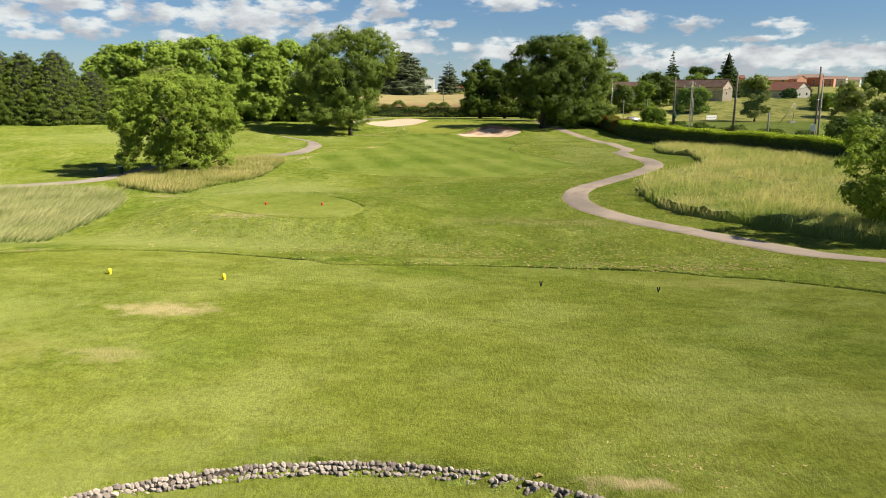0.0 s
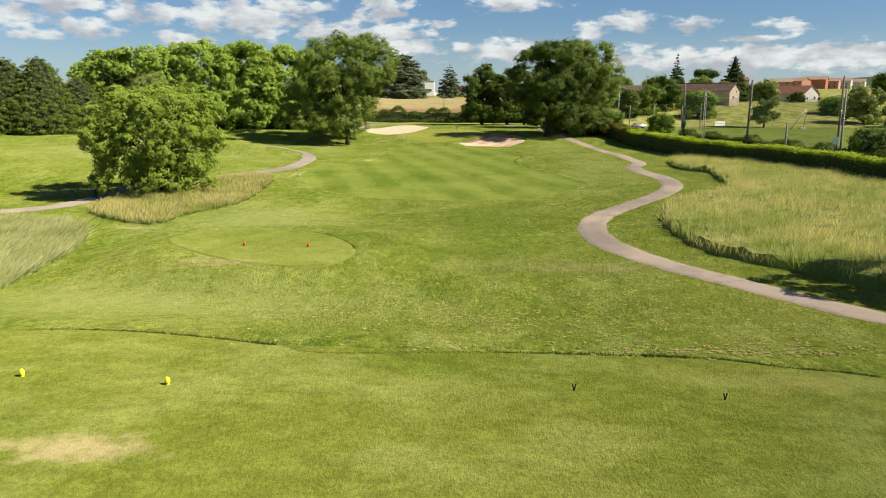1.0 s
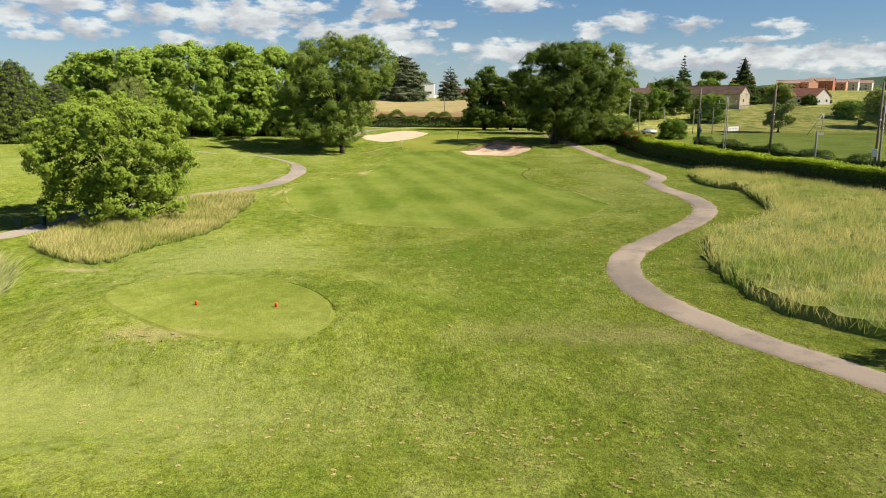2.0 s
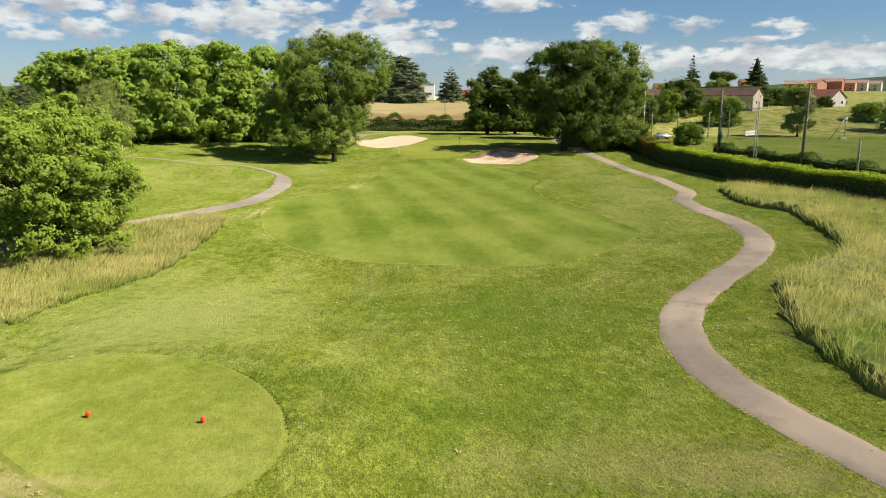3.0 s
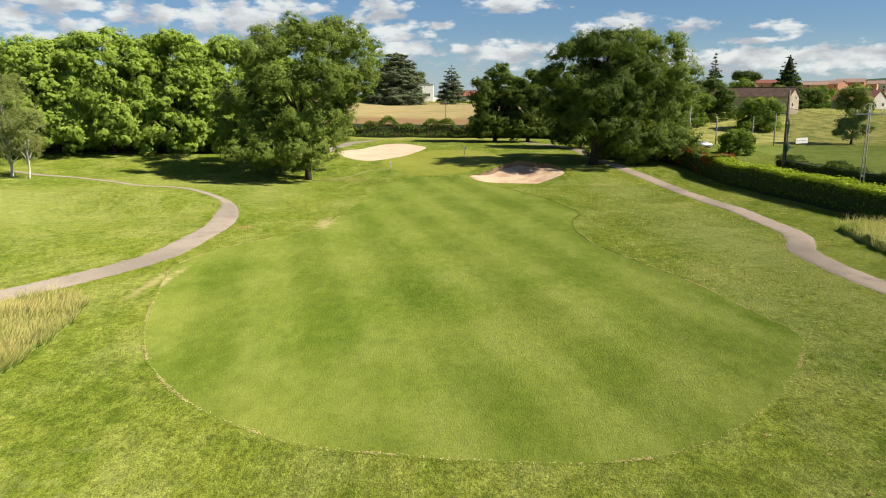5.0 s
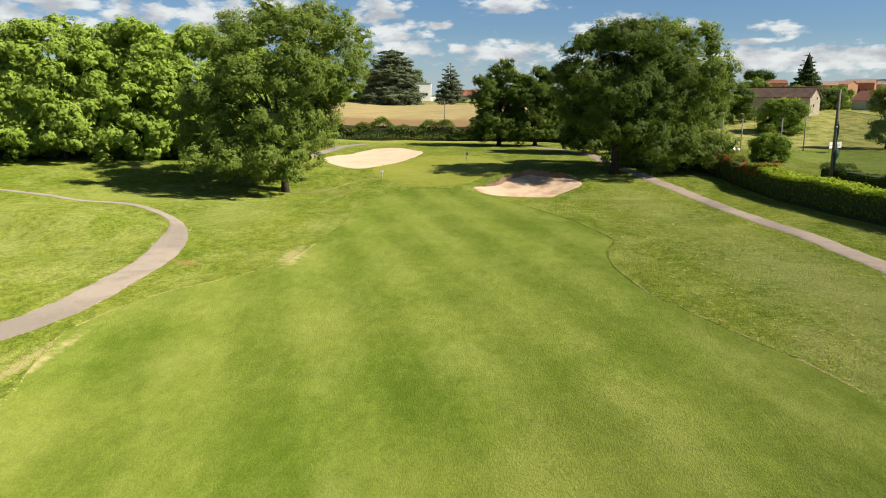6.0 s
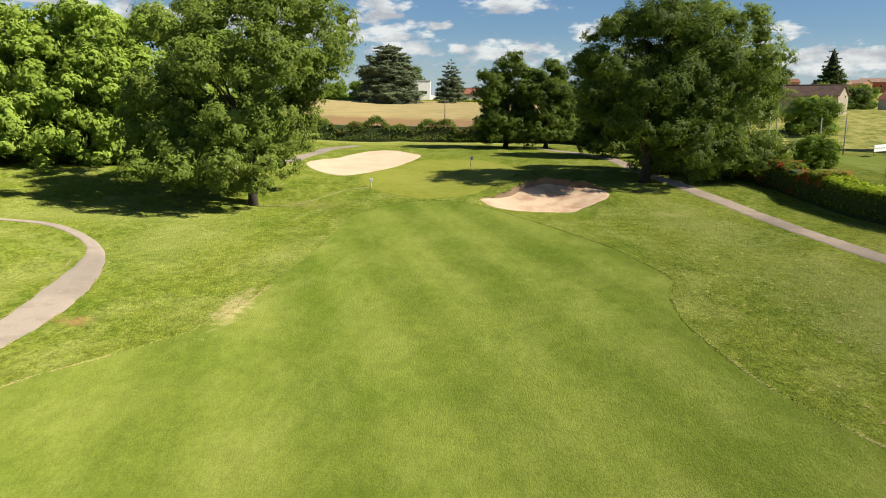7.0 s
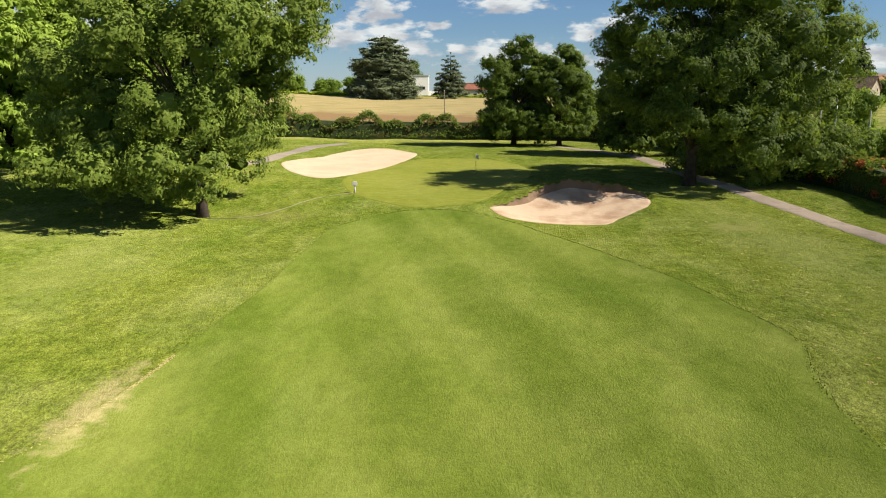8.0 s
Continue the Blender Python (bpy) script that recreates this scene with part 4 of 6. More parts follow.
# dark evergreens on the far left
def cypress(x, y, seed, height, radius, label):
    """A broad old cypress: flat drooping sprays packed over a rounded cone."""
    rng = np.random.default_rng(seed)

    def girth(q):
        return radius * (1 - q) ** 0.62 * (1 - 0.25 * (1 - q) ** 9)

    bl = []
    for tier in range(26):
        q = 0.02 + 0.96 * tier / 26
        n = max(4, int(girth(q) * 2 * math.pi / 1.35))
        turn = rng.uniform(0, 6)
        for k in range(n):
            a = turn + 2 * math.pi * (k + rng.uniform(-0.3, 0.3)) / n
            reach = girth(q) * rng.uniform(0.84, 1.05) + 0.1
            bl.append((math.cos(a) * reach, math.sin(a) * reach, height * q + rng.uniform(-0.3, 0.3), rng.uniform(0.6, 1.05) * (0.55 + 0.45 * (1 - q)), 0.42))
    bl += [(0, 0, height * 0.97, 0.4, 1.5), (0.2, 0.1, height * 0.93, 0.55, 1.2)]
    ob = base("cypress_tree", x, y)
    part("trunk", tubes("trunk", [([(0, 0, -0.3), (0, 0, height * 0.5), (0, 0, height * 0.97)], [0.45, 0.25, 0.04])], M_BARK), ob)
    # added dark filler under the sprays, stops light passing through the cone
    steps = np.linspace(0.02, 0.95, 12)
    part("inner_wood", tubes("inner_wood", [([(0, 0, height * q) for q in steps], [max(0.05, girth(q) * 0.88 - 0.25) for q in steps])], M_SHADECORE, 18), ob)
    part("crown", clumps(rng, bl, 30000, 0.42, 0.20, M_CYPRESS, up=0.5, loose=0.5, droop=1.4, subs=9, tight=1.0), ob)
    return tagged(ob, label, "tree", "dark cypresses")


cone = cypress(-84, 156, 31, 16.4, 8.2, "dense dark cypress grown to a broad cone")
for cx, cy, s, rz in ((-90, 154.5, 0.98, 70), (-95, 153.5, 1.0, 160), (-101, 151, 1.02, 250), (-78.5, 161, 0.74, 20)):
    copy_thing(cone, pose(cx, cy, float(H(cx, cy)), 0, 0, rz) @ Matrix.Diagonal((0.88, 0.88, s, 1)))

# walnut in the left long grass
broadleaf("walnut_tree", -29.6, 75.5, 41, 11.8, (7.3, 6.8, 6.0), 0.26, 52000, 0.31, M_WALNUT, "bushy light green walnut tree in long grass", blobs=140, size=1.3, low=-0.95, limbs=34, fork=0.12, up=0.3, droop=0.5, inner=0.26, tight=0.46, loose=0.5, extra=[(-5.4, -1.5, 1.6, 1.2, .8), (-4, -3.5, 1.5, 1.2, .8), (3.5, -3.6, 1.5, 1.3, .8), (5.6, -1, 1.8, 1.2, .8), (0, -5, 1.6, 1.2, .8), (-6, 1, 2.2, 1.2, .8), (2, -5, 2.5, 1.2, .8)])
# birches
broadleaf("birch_tree", -56.8, 146, 51, 14.0, (5.0, 4.6, 6.6), 0.17, 10000, 0.24, M_BIRCH, "weeping birch with white stems and thin foliage", blobs=90, size=1.1, low=-0.9, bark=M_BIRCHBARK, limbs=26, fork=0.2, droop=2.5)
broadleaf("birch_tree", -54.2, 145.2, 52, 10.0, (2.8, 2.6, 4.4), 0.12, 4200, 0.24, M_BIRCH, "slender birch with a white leaning stem", blobs=34, size=0.9, low=-0.9, bark=M_BIRCHBARK, limbs=16, fork=0.2, lean=(0.5, 0), droop=2.5)
# trees at the near right edge
broadleaf("ash_tree", 30.6, 36.6, 61, 8.4, (7.2, 5.0, 4.1), 0.20, 22000, 0.29, M_WALNUT, "young ash with low boughs over long grass", blobs=70, size=1.0, low=-0.9, limbs=30, fork=0.15, droop=0.5)
broadleaf("ash_tree", 40.0, 32.0, 62, 9.0, (5.2, 5.0, 4.0), 0.2, 13000, 0.3, M_WALNUT, "young ash standing in the long grass", blobs=40, size=1.2, low=-0.8, limbs=20)


# trees and shrubs beyond
def garden_tree(name, x, y, seed, height, r, material, label, count=9000, leaf=0.46, low=-1.0, flat=None, limbs=8, category="tree"):
    broadleaf(name, x, y, seed, height, (r, r, flat or height * 0.49), 0.10 + height * 0.012, int(count * 0.68), leaf * 1.2, material, label, category, blobs=50, size=r * 0.32, inner=0.6, low=low, limbs=limbs, extra=skirt(seed, 12, r * 0.85, (height * 0.08, height * 0.3), r * 0.3) if low <= -0.9 else ())


conifer("cedar_tree", -18.4, 342, 71, 20.0, 12.0, 0.6, 22000, 0.72, M_CEDAR, "broad blue-grey cedar with drooping boughs to the ground", layered=0.6, power=0.36, foot=0.03, core=0.3)
conifer("cedar_tree", 3.0, 352, 72, 15.6, 6.6, 0.45, 15000, 0.6, M_CEDAR, "smaller blue-grey cedar in front of low houses", layered=0.5, power=0.6, foot=0.05)
conifer("spruce_tree", 114.3, 370, 73, 22.5, 6.0, 0.4, 11000, 0.7, M_DARK, "tall thin spruce with ragged open boughs", layered=1.4, power=0.75, foot=0.2, inner=0.75)
conifer("fir_tree", 126, 327, 74, 19.3, 7.0, 0.4, 14000, 0.8, M_DARK, "dark broad fir behind the farmhouse", layered=0.6, power=0.62, foot=0.1, core=0.5)
garden_tree("bush", 58.4, 199, 75, 5.4, 3.6, M_MIDGREEN, "bright green rounded bush by the car park", 6000, 0.36, category="shrub")
garden_tree("garden_tree", 91, 267, 76, 10.5, 7.2, M_MIDGREEN, "low spreading green tree on the meadow slope", 9000)
garden_tree("garden_tree", 84, 288, 77, 13.5, 8.2, M_OAK, "dense dark tree hiding the farmhouse end", 10000)
garden_tree("willow_tree", 102, 237, 78, 16.0, 5.0, M_BIRCH, "tall pale willow beside the driving range", 8000, 0.42)
garden_tree("bush", 144, 276, 79, 6.6, 6.2, M_MIDGREEN, "rounded green bush alone on the slope", 6000, category="shrub")
garden_tree("plum_tree", 169, 346, 80, 6.4, 4.4, M_PURPLE, "dark purple plum tree beside the white house", 4000)
garden_tree("bush", 149, 316, 81, 4.6, 3.4, M_DARK, "dark rounded conifer in the house garden", 3500, category="shrub")
garden_tree("garden_tree", 142, 252, 82, 13.5, 7.0, M_BIRCH, "broad pale willow on the meadow slope", 10000)
garden_tree("willow_tree", 146, 236, 83, 10.5, 7.0, M_BIRCH, "pale green willow beneath a darker tree", 7000)
garden_tree("bush", 66, 110, 84, 6.4, 5.6, M_OAK, "dark bush behind the clipped hedge", 9000, 0.36, category="shrub")
garden_tree("garden_tree", 128, 374, 85, 12.5, 6.5, M_MIDGREEN, "round green garden tree behind the farmhouse", 5000, 0.6)
garden_tree("pine_tree", 134, 386, 86, 15.5, 6.5, M_DARK, "umbrella pine with a flat dark top", 5000, 0.6, -0.2, 3.0)
garden_tree("garden_tree", 98, 352, 87, 11, 6.5, M_MIDGREEN, "leafy green tree behind the low roofs", 5000, 0.6)
garden_tree("garden_tree", 78, 330, 88, 11.5, 6.0, M_MIDGREEN, "light green tree behind the low roofs", 5000, 0.6)
garden_tree("garden_tree", 62, 292, 89, 9.5, 6.0, M_OAK, "dark green tree at the meadow edge", 6000, 0.5)
garden_tree("garden_tree", 152, 356, 90, 9.5, 7.0, M_MIDGREEN, "leafy tree between the houses", 5000, 0.6)
garden_tree("garden_tree", 138, 334, 91, 7.5, 5.5, M_OAK, "dark tree beside the farmhouse gable", 5000, 0.55)
garden_tree("garden_tree", -12, 388, 92, 15, 6, M_OAK, "dark tree behind the cedar", 5000, 0.6)
garden_tree("garden_tree", 34, 262, 93, 10, 6.5, M_OAK, "dark tree in the field corner", 8000, 0.45)
garden_tree("garden_tree", 66, 268, 97, 11.0, 5.0, M_OAK, "dark leafy tree below the farmhouse", 8000, 0.45)
garden_tree("garden_tree", 75, 276, 98, 11.5, 5.0, M_MIDGREEN, "leafy tree below the farmhouse", 8000, 0.45)
garden_tree("garden_tree", 228, 387, 94, 14.5, 8.5, M_OAK, "large dark tree on the skyline", 6000, 0.6)
garden_tree("garden_tree", 118, 318, 95, 9.0, 5.0, M_MIDGREEN, "leafy tree at the barn wall", 6000, 0.5)
garden_tree("garden_tree", 132, 345, 96, 9.0, 6.0, M_OAK, "dark shrubby tree between the houses", 5000, 0.55)
for k, (fx, fy, fh) in enumerate(((-62, 415, 9), (-48, 420, 8), (-36, 425, 9.5), (-78, 410, 10), (20, 372, 8), (34, 380, 9), (48, 368, 9))):
    garden_tree("garden_tree", fx, fy, 100 + k, fh, 6.5, M_MIDGREEN, "distant round-headed tree on the field edge", 2500, 0.8)

# ---- long grass ----
def blades(name, outline, count, height, material, label, seed, lean=(0.25, 0.15), bed=0.30):
    """Standing long grass: single tapered blades over a close bed of stems."""
    rng = np.random.default_rng(seed)
    o = spline(outline, True, 0.8)
    t = np.arange(len(o))
    o = o + 0.18 * np.stack([np.sin(t * 1.7), np.cos(t * 2.3)], 1)
    lo, hi = o.min(0), o.max(0)
    p = rng.uniform(lo, hi, (count * 3, 2))
    p = p[inside(o, p[:, 0], p[:, 1])][:count]
    k = len(p)
    tall = 0.82 + 0.17 * np.clip(ripple(p[:, 0], p[:, 1], 2.6), -1.5, 1.5) + 0.10 * np.clip(ripple(p[:, 0], p[:, 1], 9.0, 15), -1.5, 1.5)
    h = height * tall * rng.uniform(0.45, 1.2, k)
    ang = rng.uniform(0, 2 * math.pi, k)
    side = np.stack([np.cos(ang), np.sin(ang), np.zeros(k)], 1)
    w = rng.uniform(0.011, 0.030, k)[:, None]
    drift = np.array([[lean[0], lean[1], 0]]) + rng.normal(size=(k, 3)) * np.array([0.42, 0.42, 0])
    root = np.column_stack([p, H(p[:, 0], p[:, 1])])
    tip = root + np.array([0, 0, 1.0]) * h[:, None] + drift * h[:, None]
    v = np.stack([root - side * w, root + side * w, tip + side * w * 0.3, tip - side * w * 0.3], 1).reshape(-1, 3)
    f = np.arange(k * 4).reshape(-1, 4)
    uv = np.tile(np.array([[0, 0], [1, 0], [1, 1], [0, 1]], np.float32), (k, 1))
    thing = new(name, quads_mesh(name, v, f, material, uv))
    tagged(thing, label, "long grass", kind="stuff")
    # close bed of stems
    y0, y1 = o[:, 1].min(), o[:, 1].max()
    rows, cols = [], 60
    for y in np.linspace(y0 + 0.05, y1 - 0.05, int((y1 - y0) / 0.4)):
        s = span(o, y)
        if s:
            x = np.linspace(s[0], s[1], cols)
            edge = np.minimum(np.minimum(x - s[0], s[1] - x) / 0.35, 1)
            z = H(x, np.full(cols, y)) + edge * height * bed * (1 + 0.22 * ripple(x, y, 1.7, 6)) - 0.02
            rows.append(np.stack([x, np.full(cols, y), z], 1))
    rows[0][:, 2] -= height * bed
    rows[-1][:, 2] -= height * bed
    uvb = np.full(((len(rows) - 1) * (cols - 1) * 4, 2), 0.3, np.float32)
    bedob = part("bed", quads_mesh("bed", np.array(rows).reshape(-1, 3), grid_faces(len(rows), cols), material, uvb), thing)
    return thing


LONG_RIGHT = [(26, 34), (22.4, 40), (18.8, 45.4), (17.6, 50), (17.8, 57), (19.4, 62.5), (21.3, 66.8), (25.2, 70), (29.4, 74.5), (31.6, 81), (33.0, 87.5), (34.8, 95.5), (33.2, 98.5), (33.6, 106), (36, 117.5), (39, 118.5), (43, 114), (46, 103), (48, 88), (50, 70), (51.5, 48), (50, 26), (40, 20), (31, 28)]
LONG_LEFT = [(-31, 63.6), (-24, 58.4), (-22.2, 63.4), (-19.7, 70), (-20, 80), (-20.8, 89), (-23, 92.6), (-26.6, 89.6), (-29, 84), (-31.5, 76), (-33, 69)]
LONG_FAR = [(-24.2, 31.5), (-23.8, 37), (-25.8, 51), (-31, 59), (-36.5, 61), (-47, 57.5), (-60, 52), (-64, 40), (-52, 28), (-36, 25)]
blades("long_grass", LONG_RIGHT, 155000, 1.25, M_STRAW, "waist-high seeding grass bleached to straw at the tips", 201, bed=0.52)
blades("long_grass", LONG_LEFT, 56000, 0.75, M_MEADOW, "uncut seeding grass round the walnut tree", 202)
blades("long_grass", LONG_FAR, 76000, 0.85, M_SILVER, "silvery green long grass in a broad drift", 203, lean=(0.75, 0.35))


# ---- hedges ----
# dark core colour stands in for the shade between hedge leaves
M_DARKCORE = plain("shrub_shade_core", (0.035, 0.055, 0.012), 0.95, 0, 0.4, 3, 0.1)
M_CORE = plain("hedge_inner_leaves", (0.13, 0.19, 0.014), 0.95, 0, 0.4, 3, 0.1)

def hedge(name, line, width, height, count, leaf, material, label, seed, ragged=0.15, base_z=None, category="hedge", core=None, crest=None):
    """A hedge along a plan line: a solid core, mostly dark for inner shade, in a coat of leaves."""
    rng = np.random.default_rng(seed)
    c = spline(line, False, 0.5)
    d = np.gradient(c, axis=0)
    d /= np.linalg.norm(d, axis=1)[:, None]
    nr = np.stack([d[:, 1], -d[:, 0]], 1)
    ob = base(name, c[0][0], c[0][1])
    o = np.array(ob.matrix_world.translation)
    k = rng.integers(0, len(c), count)
    j = rng.uniform(-0.5, 0.5, count)
    p2 = c[k] + d[k] * j[:, None] * 0.6
    wob = 1 + ragged * (np.sin(k * 0.23) + 0.6 * np.sin(k * 0.61 + 1))
    ang = rng.uniform(-0.35, math.pi + 0.35, count)
    ex = np.sign(np.cos(ang)) * np.abs(np.cos(ang)) ** 0.35
    ez = np.sign(np.sin(ang)) * np.abs(np.sin(ang)) ** 0.35
    flat_top = rng.random(count) < 0.42
    ex = np.where(flat_top, rng.uniform(-1, 1, count), ex)
    ez = np.where(flat_top, 1.0, ez)
    depth = 1 - 0.3 * rng.random(count) ** 2 + 0.06 * rng.normal(size=count)
    p2 = p2 + nr[k] * (ex * depth * width / 2)[:, None]
    z = H(p2[:, 0], p2[:, 1]) + np.maximum(0.05, (0.5 + 0.5 * ez * depth) * height * wob)
    nrm = np.column_stack([nr[k] * ex[:, None] * np.where(flat_top, 0.2, 1)[:, None], ez]) + rng.normal(size=(count, 3)) * 0.4 + np.array([0.1, -0.08, 0.2])
    q = np.column_stack([p2, z]) - o
    # young: upper leaves; crest gives them a lighter colour, as if sunlit
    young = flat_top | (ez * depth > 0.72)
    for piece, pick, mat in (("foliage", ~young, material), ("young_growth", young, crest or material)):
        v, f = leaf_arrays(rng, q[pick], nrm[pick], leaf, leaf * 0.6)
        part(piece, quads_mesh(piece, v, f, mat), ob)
    # solid core added under the leaves; M_DARKCORE paints the inner shade
    rows = []
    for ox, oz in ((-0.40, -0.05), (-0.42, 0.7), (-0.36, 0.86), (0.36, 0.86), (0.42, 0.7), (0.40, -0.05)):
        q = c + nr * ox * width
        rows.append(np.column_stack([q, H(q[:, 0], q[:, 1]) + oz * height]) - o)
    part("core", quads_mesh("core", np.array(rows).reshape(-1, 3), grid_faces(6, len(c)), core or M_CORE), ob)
    return tagged(ob, label, category)


hedge("hedge", [(40.7, 163), (41.2, 147), (43.2, 132), (45.2, 117), (47.8, 104), (49.8, 86), (51.4, 68), (52.5, 50)], 2.9, 3.2, 52000, 0.30, M_HEDGESHADE, "long clipped hedge, sides coloured dark as in shade, top bright as in sun", 211, 0.04, core=M_DARKCORE, crest=M_HEDGE)
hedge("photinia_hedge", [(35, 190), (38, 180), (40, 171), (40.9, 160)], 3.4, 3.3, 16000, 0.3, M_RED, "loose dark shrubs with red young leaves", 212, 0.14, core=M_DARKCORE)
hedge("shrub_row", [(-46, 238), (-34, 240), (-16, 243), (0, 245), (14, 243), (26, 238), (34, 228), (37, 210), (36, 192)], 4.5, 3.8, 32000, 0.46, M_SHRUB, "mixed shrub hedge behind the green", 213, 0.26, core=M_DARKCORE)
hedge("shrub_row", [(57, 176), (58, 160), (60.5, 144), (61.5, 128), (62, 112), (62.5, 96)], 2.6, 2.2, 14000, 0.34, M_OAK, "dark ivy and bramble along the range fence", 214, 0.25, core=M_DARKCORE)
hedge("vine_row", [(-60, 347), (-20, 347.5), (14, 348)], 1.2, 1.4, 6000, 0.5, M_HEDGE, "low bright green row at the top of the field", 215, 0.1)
# filler row added to close the bright gaps under the plane trees
hedge("shrub_row", [(-28, 206), (-40, 199), (-54, 195), (-70, 195), (-88, 188)], 4.0, 4.0, 12000, 0.5, M_OAK, "leafy row added to fill the dark gap beneath the plane trees", 216, 0.25, core=M_DARKCORE)


# tuft colour darkened to draw the shadow line at mown steps
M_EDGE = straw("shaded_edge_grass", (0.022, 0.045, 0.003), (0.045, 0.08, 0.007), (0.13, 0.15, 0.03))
# ---- ragged edge of taller grass along the front of the tee ----
def fringe(name, line, per_metre, height, spread, material, label, seed):
    """Uncut tufts along a mown edge."""
    rng = np.random.default_rng(seed)
    c = spline(line, False, 0.25)
    k = rng.integers(0, len(c), int(len(c) * 0.25 * per_metre))
    keep = rng.random(len(k)) < 0.35 + 0.65 * (ripple(c[k, 0], c[k, 1], 1.6, 8) > -0.3)
    k = k[keep]
    n = len(k)
    p = c[k] + rng.normal(size=(n, 2)) * spread
    h = height * rng.uniform(0.4, 1.3, n)
    ang = rng.uniform(0, 2 * math.pi, n)
    side = np.stack([np.cos(ang), np.sin(ang), np.zeros(n)], 1) * rng.uniform(0.008, 0.022, n)[:, None]
    root = np.column_stack([p, H(p[:, 0], p[:, 1]) - 0.01])
    tip = root + np.column_stack([rng.normal(size=(n, 2)) * 0.6, np.ones(n)]) * h[:, None]
    v = np.stack([root - side, root + side, tip + side * 0.2, tip - side * 0.2], 1).reshape(-1, 3)
    f = np.arange(n * 4).reshape(-1, 4)
    uv = np.tile(np.array([[0, 0.1], [1, 0.1], [1, 0.7], [0, 0.7]], np.float32), (n, 1))
    return tagged(new(name, quads_mesh(name, v, f, material, uv)), label, "grass", kind="stuff")


fringe("edge_grass", [(-22, 24), (-13, 26.0), (-6.2, 24.8), (-4.4, 24.0), (0, 24.4), (4.6, 24.8), (9.7, 24.8), (12.4, 24.0), (15.3, 23.0), (19.8, 19.9), (22, 14)], 230, 0.085, 0.09, M_EDGE, "uncut grass along the front edge of the tee, coloured dark as the step's shadow", 221)

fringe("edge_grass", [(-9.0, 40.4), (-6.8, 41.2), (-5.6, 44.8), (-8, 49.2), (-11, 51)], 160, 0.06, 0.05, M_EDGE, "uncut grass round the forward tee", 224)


M_CUTTINGS = straw("dry_cuttings", (0.26, 0.225, 0.07), (0.36, 0.300, 0.11), (0.48, 0.40, 0.17))


def litter(name, spots, material, label, seed):
    """Scattered handfuls of dry cuttings lying in the rough: (x, y, half widths, how many)."""
    rng = np.random.default_rng(seed)
    c = np.concatenate([np.column_stack([rng.normal(x, rx, n), rng.normal(y, ry, n)]) for x, y, rx, ry, n in spots])
    c = c[~inside(spline(FAIRWAY, True, 1.0), c[:, 0], c[:, 1])]
    size = rng.uniform(0.025, 0.09, len(c)) * rng.choice([0.5, 0.9, 1.5], len(c), p=[0.6, 0.3, 0.1])
    per = 11
    k = np.repeat(np.arange(len(c)), per)
    p = c[k] + rng.normal(size=(len(k), 2)) * (size[k] * 0.8)[:, None] * np.array([1.3, 0.8])
    z = H(p[:, 0], p[:, 1]) + rng.uniform(0.015, 0.05, len(k))
    nrm = np.column_stack([rng.normal(size=(len(k), 2)) * 0.2, np.ones(len(k))])
    v, f = leaf_arrays(rng, np.column_stack([p, z]), nrm, 0.13, 0.05)
    uv = np.full((len(f) * 3, 2), 0.8, np.float32)
    return tagged(new(name, quads_mesh(name, v, f, material, uv)), label, "dry grass", kind="stuff")


litter("dry_cuttings", [(6, 30.5, 7, 1.8, 90), (10, 36, 6, 4, 95), (-6, 32, 6, 3, 35), (12, 27, 6, 0.8, 60), (1, 33, 7, 0.7, 60), (-12, 40.5, 2.2, 0.8, 30), (8, 56, 5, 5, 70), (9, 65, 5, 4, 70), (14, 62, 3, 8, 60), (0, 58, 6, 6, 50), (18, 100, 3, 14, 110), (18, 125, 3, 14, 110), (24, 120, 3, 16, 60), (20, 75, 3, 8, 20), (-10, 60, 6, 6, 18), (11, 25.7, 3, 0.4, 110), (-1, 25, 3, 0.4, 30), (5.5, 6.3, 1.2, 0.4, 60)], M_CUTTINGS, "tan handfuls of dry cuttings scattered in the rough", 231)


def dry_rim(name, line, label, seed):
    """A thin pale line of scorched blades round a mown edge."""
    rng = np.random.default_rng(seed)
    c = spline(line, False, 0.2)
    k = rng.integers(0, len(c), len(c) * 13)
    k = k[rng.random(len(k)) < 0.15 + 0.85 * (ripple(c[k, 0], c[k, 1], 4.0, 12) > 0.2)]
    p = c[k] + rng.normal(size=(len(k), 2)) * 0.055
    nrm = np.column_stack([rng.normal(size=(len(k), 2)) * 0.15, np.ones(len(k))])
    v, f = leaf_arrays(rng, np.column_stack([p, H(p[:, 0], p[:, 1]) + 0.022]), nrm, 0.13, 0.035)
    return tagged(new(name, quads_mesh(name, v, f, M_DRYRIM, np.full((len(f) * 3, 2), 0.6, np.float32))), label, "dry grass", kind="stuff")


fringe("edge_grass", FAIRWAY[6:17], 70, 0.06, 0.06, M_EDGE, "uncut grass along the fairway edge, coloured dark as the step's shade", 225)
M_BLADE = straw("rough_blades", (0.115, 0.160, 0.012), (0.240, 0.285, 0.034), (0.38, 0.385, 0.080))


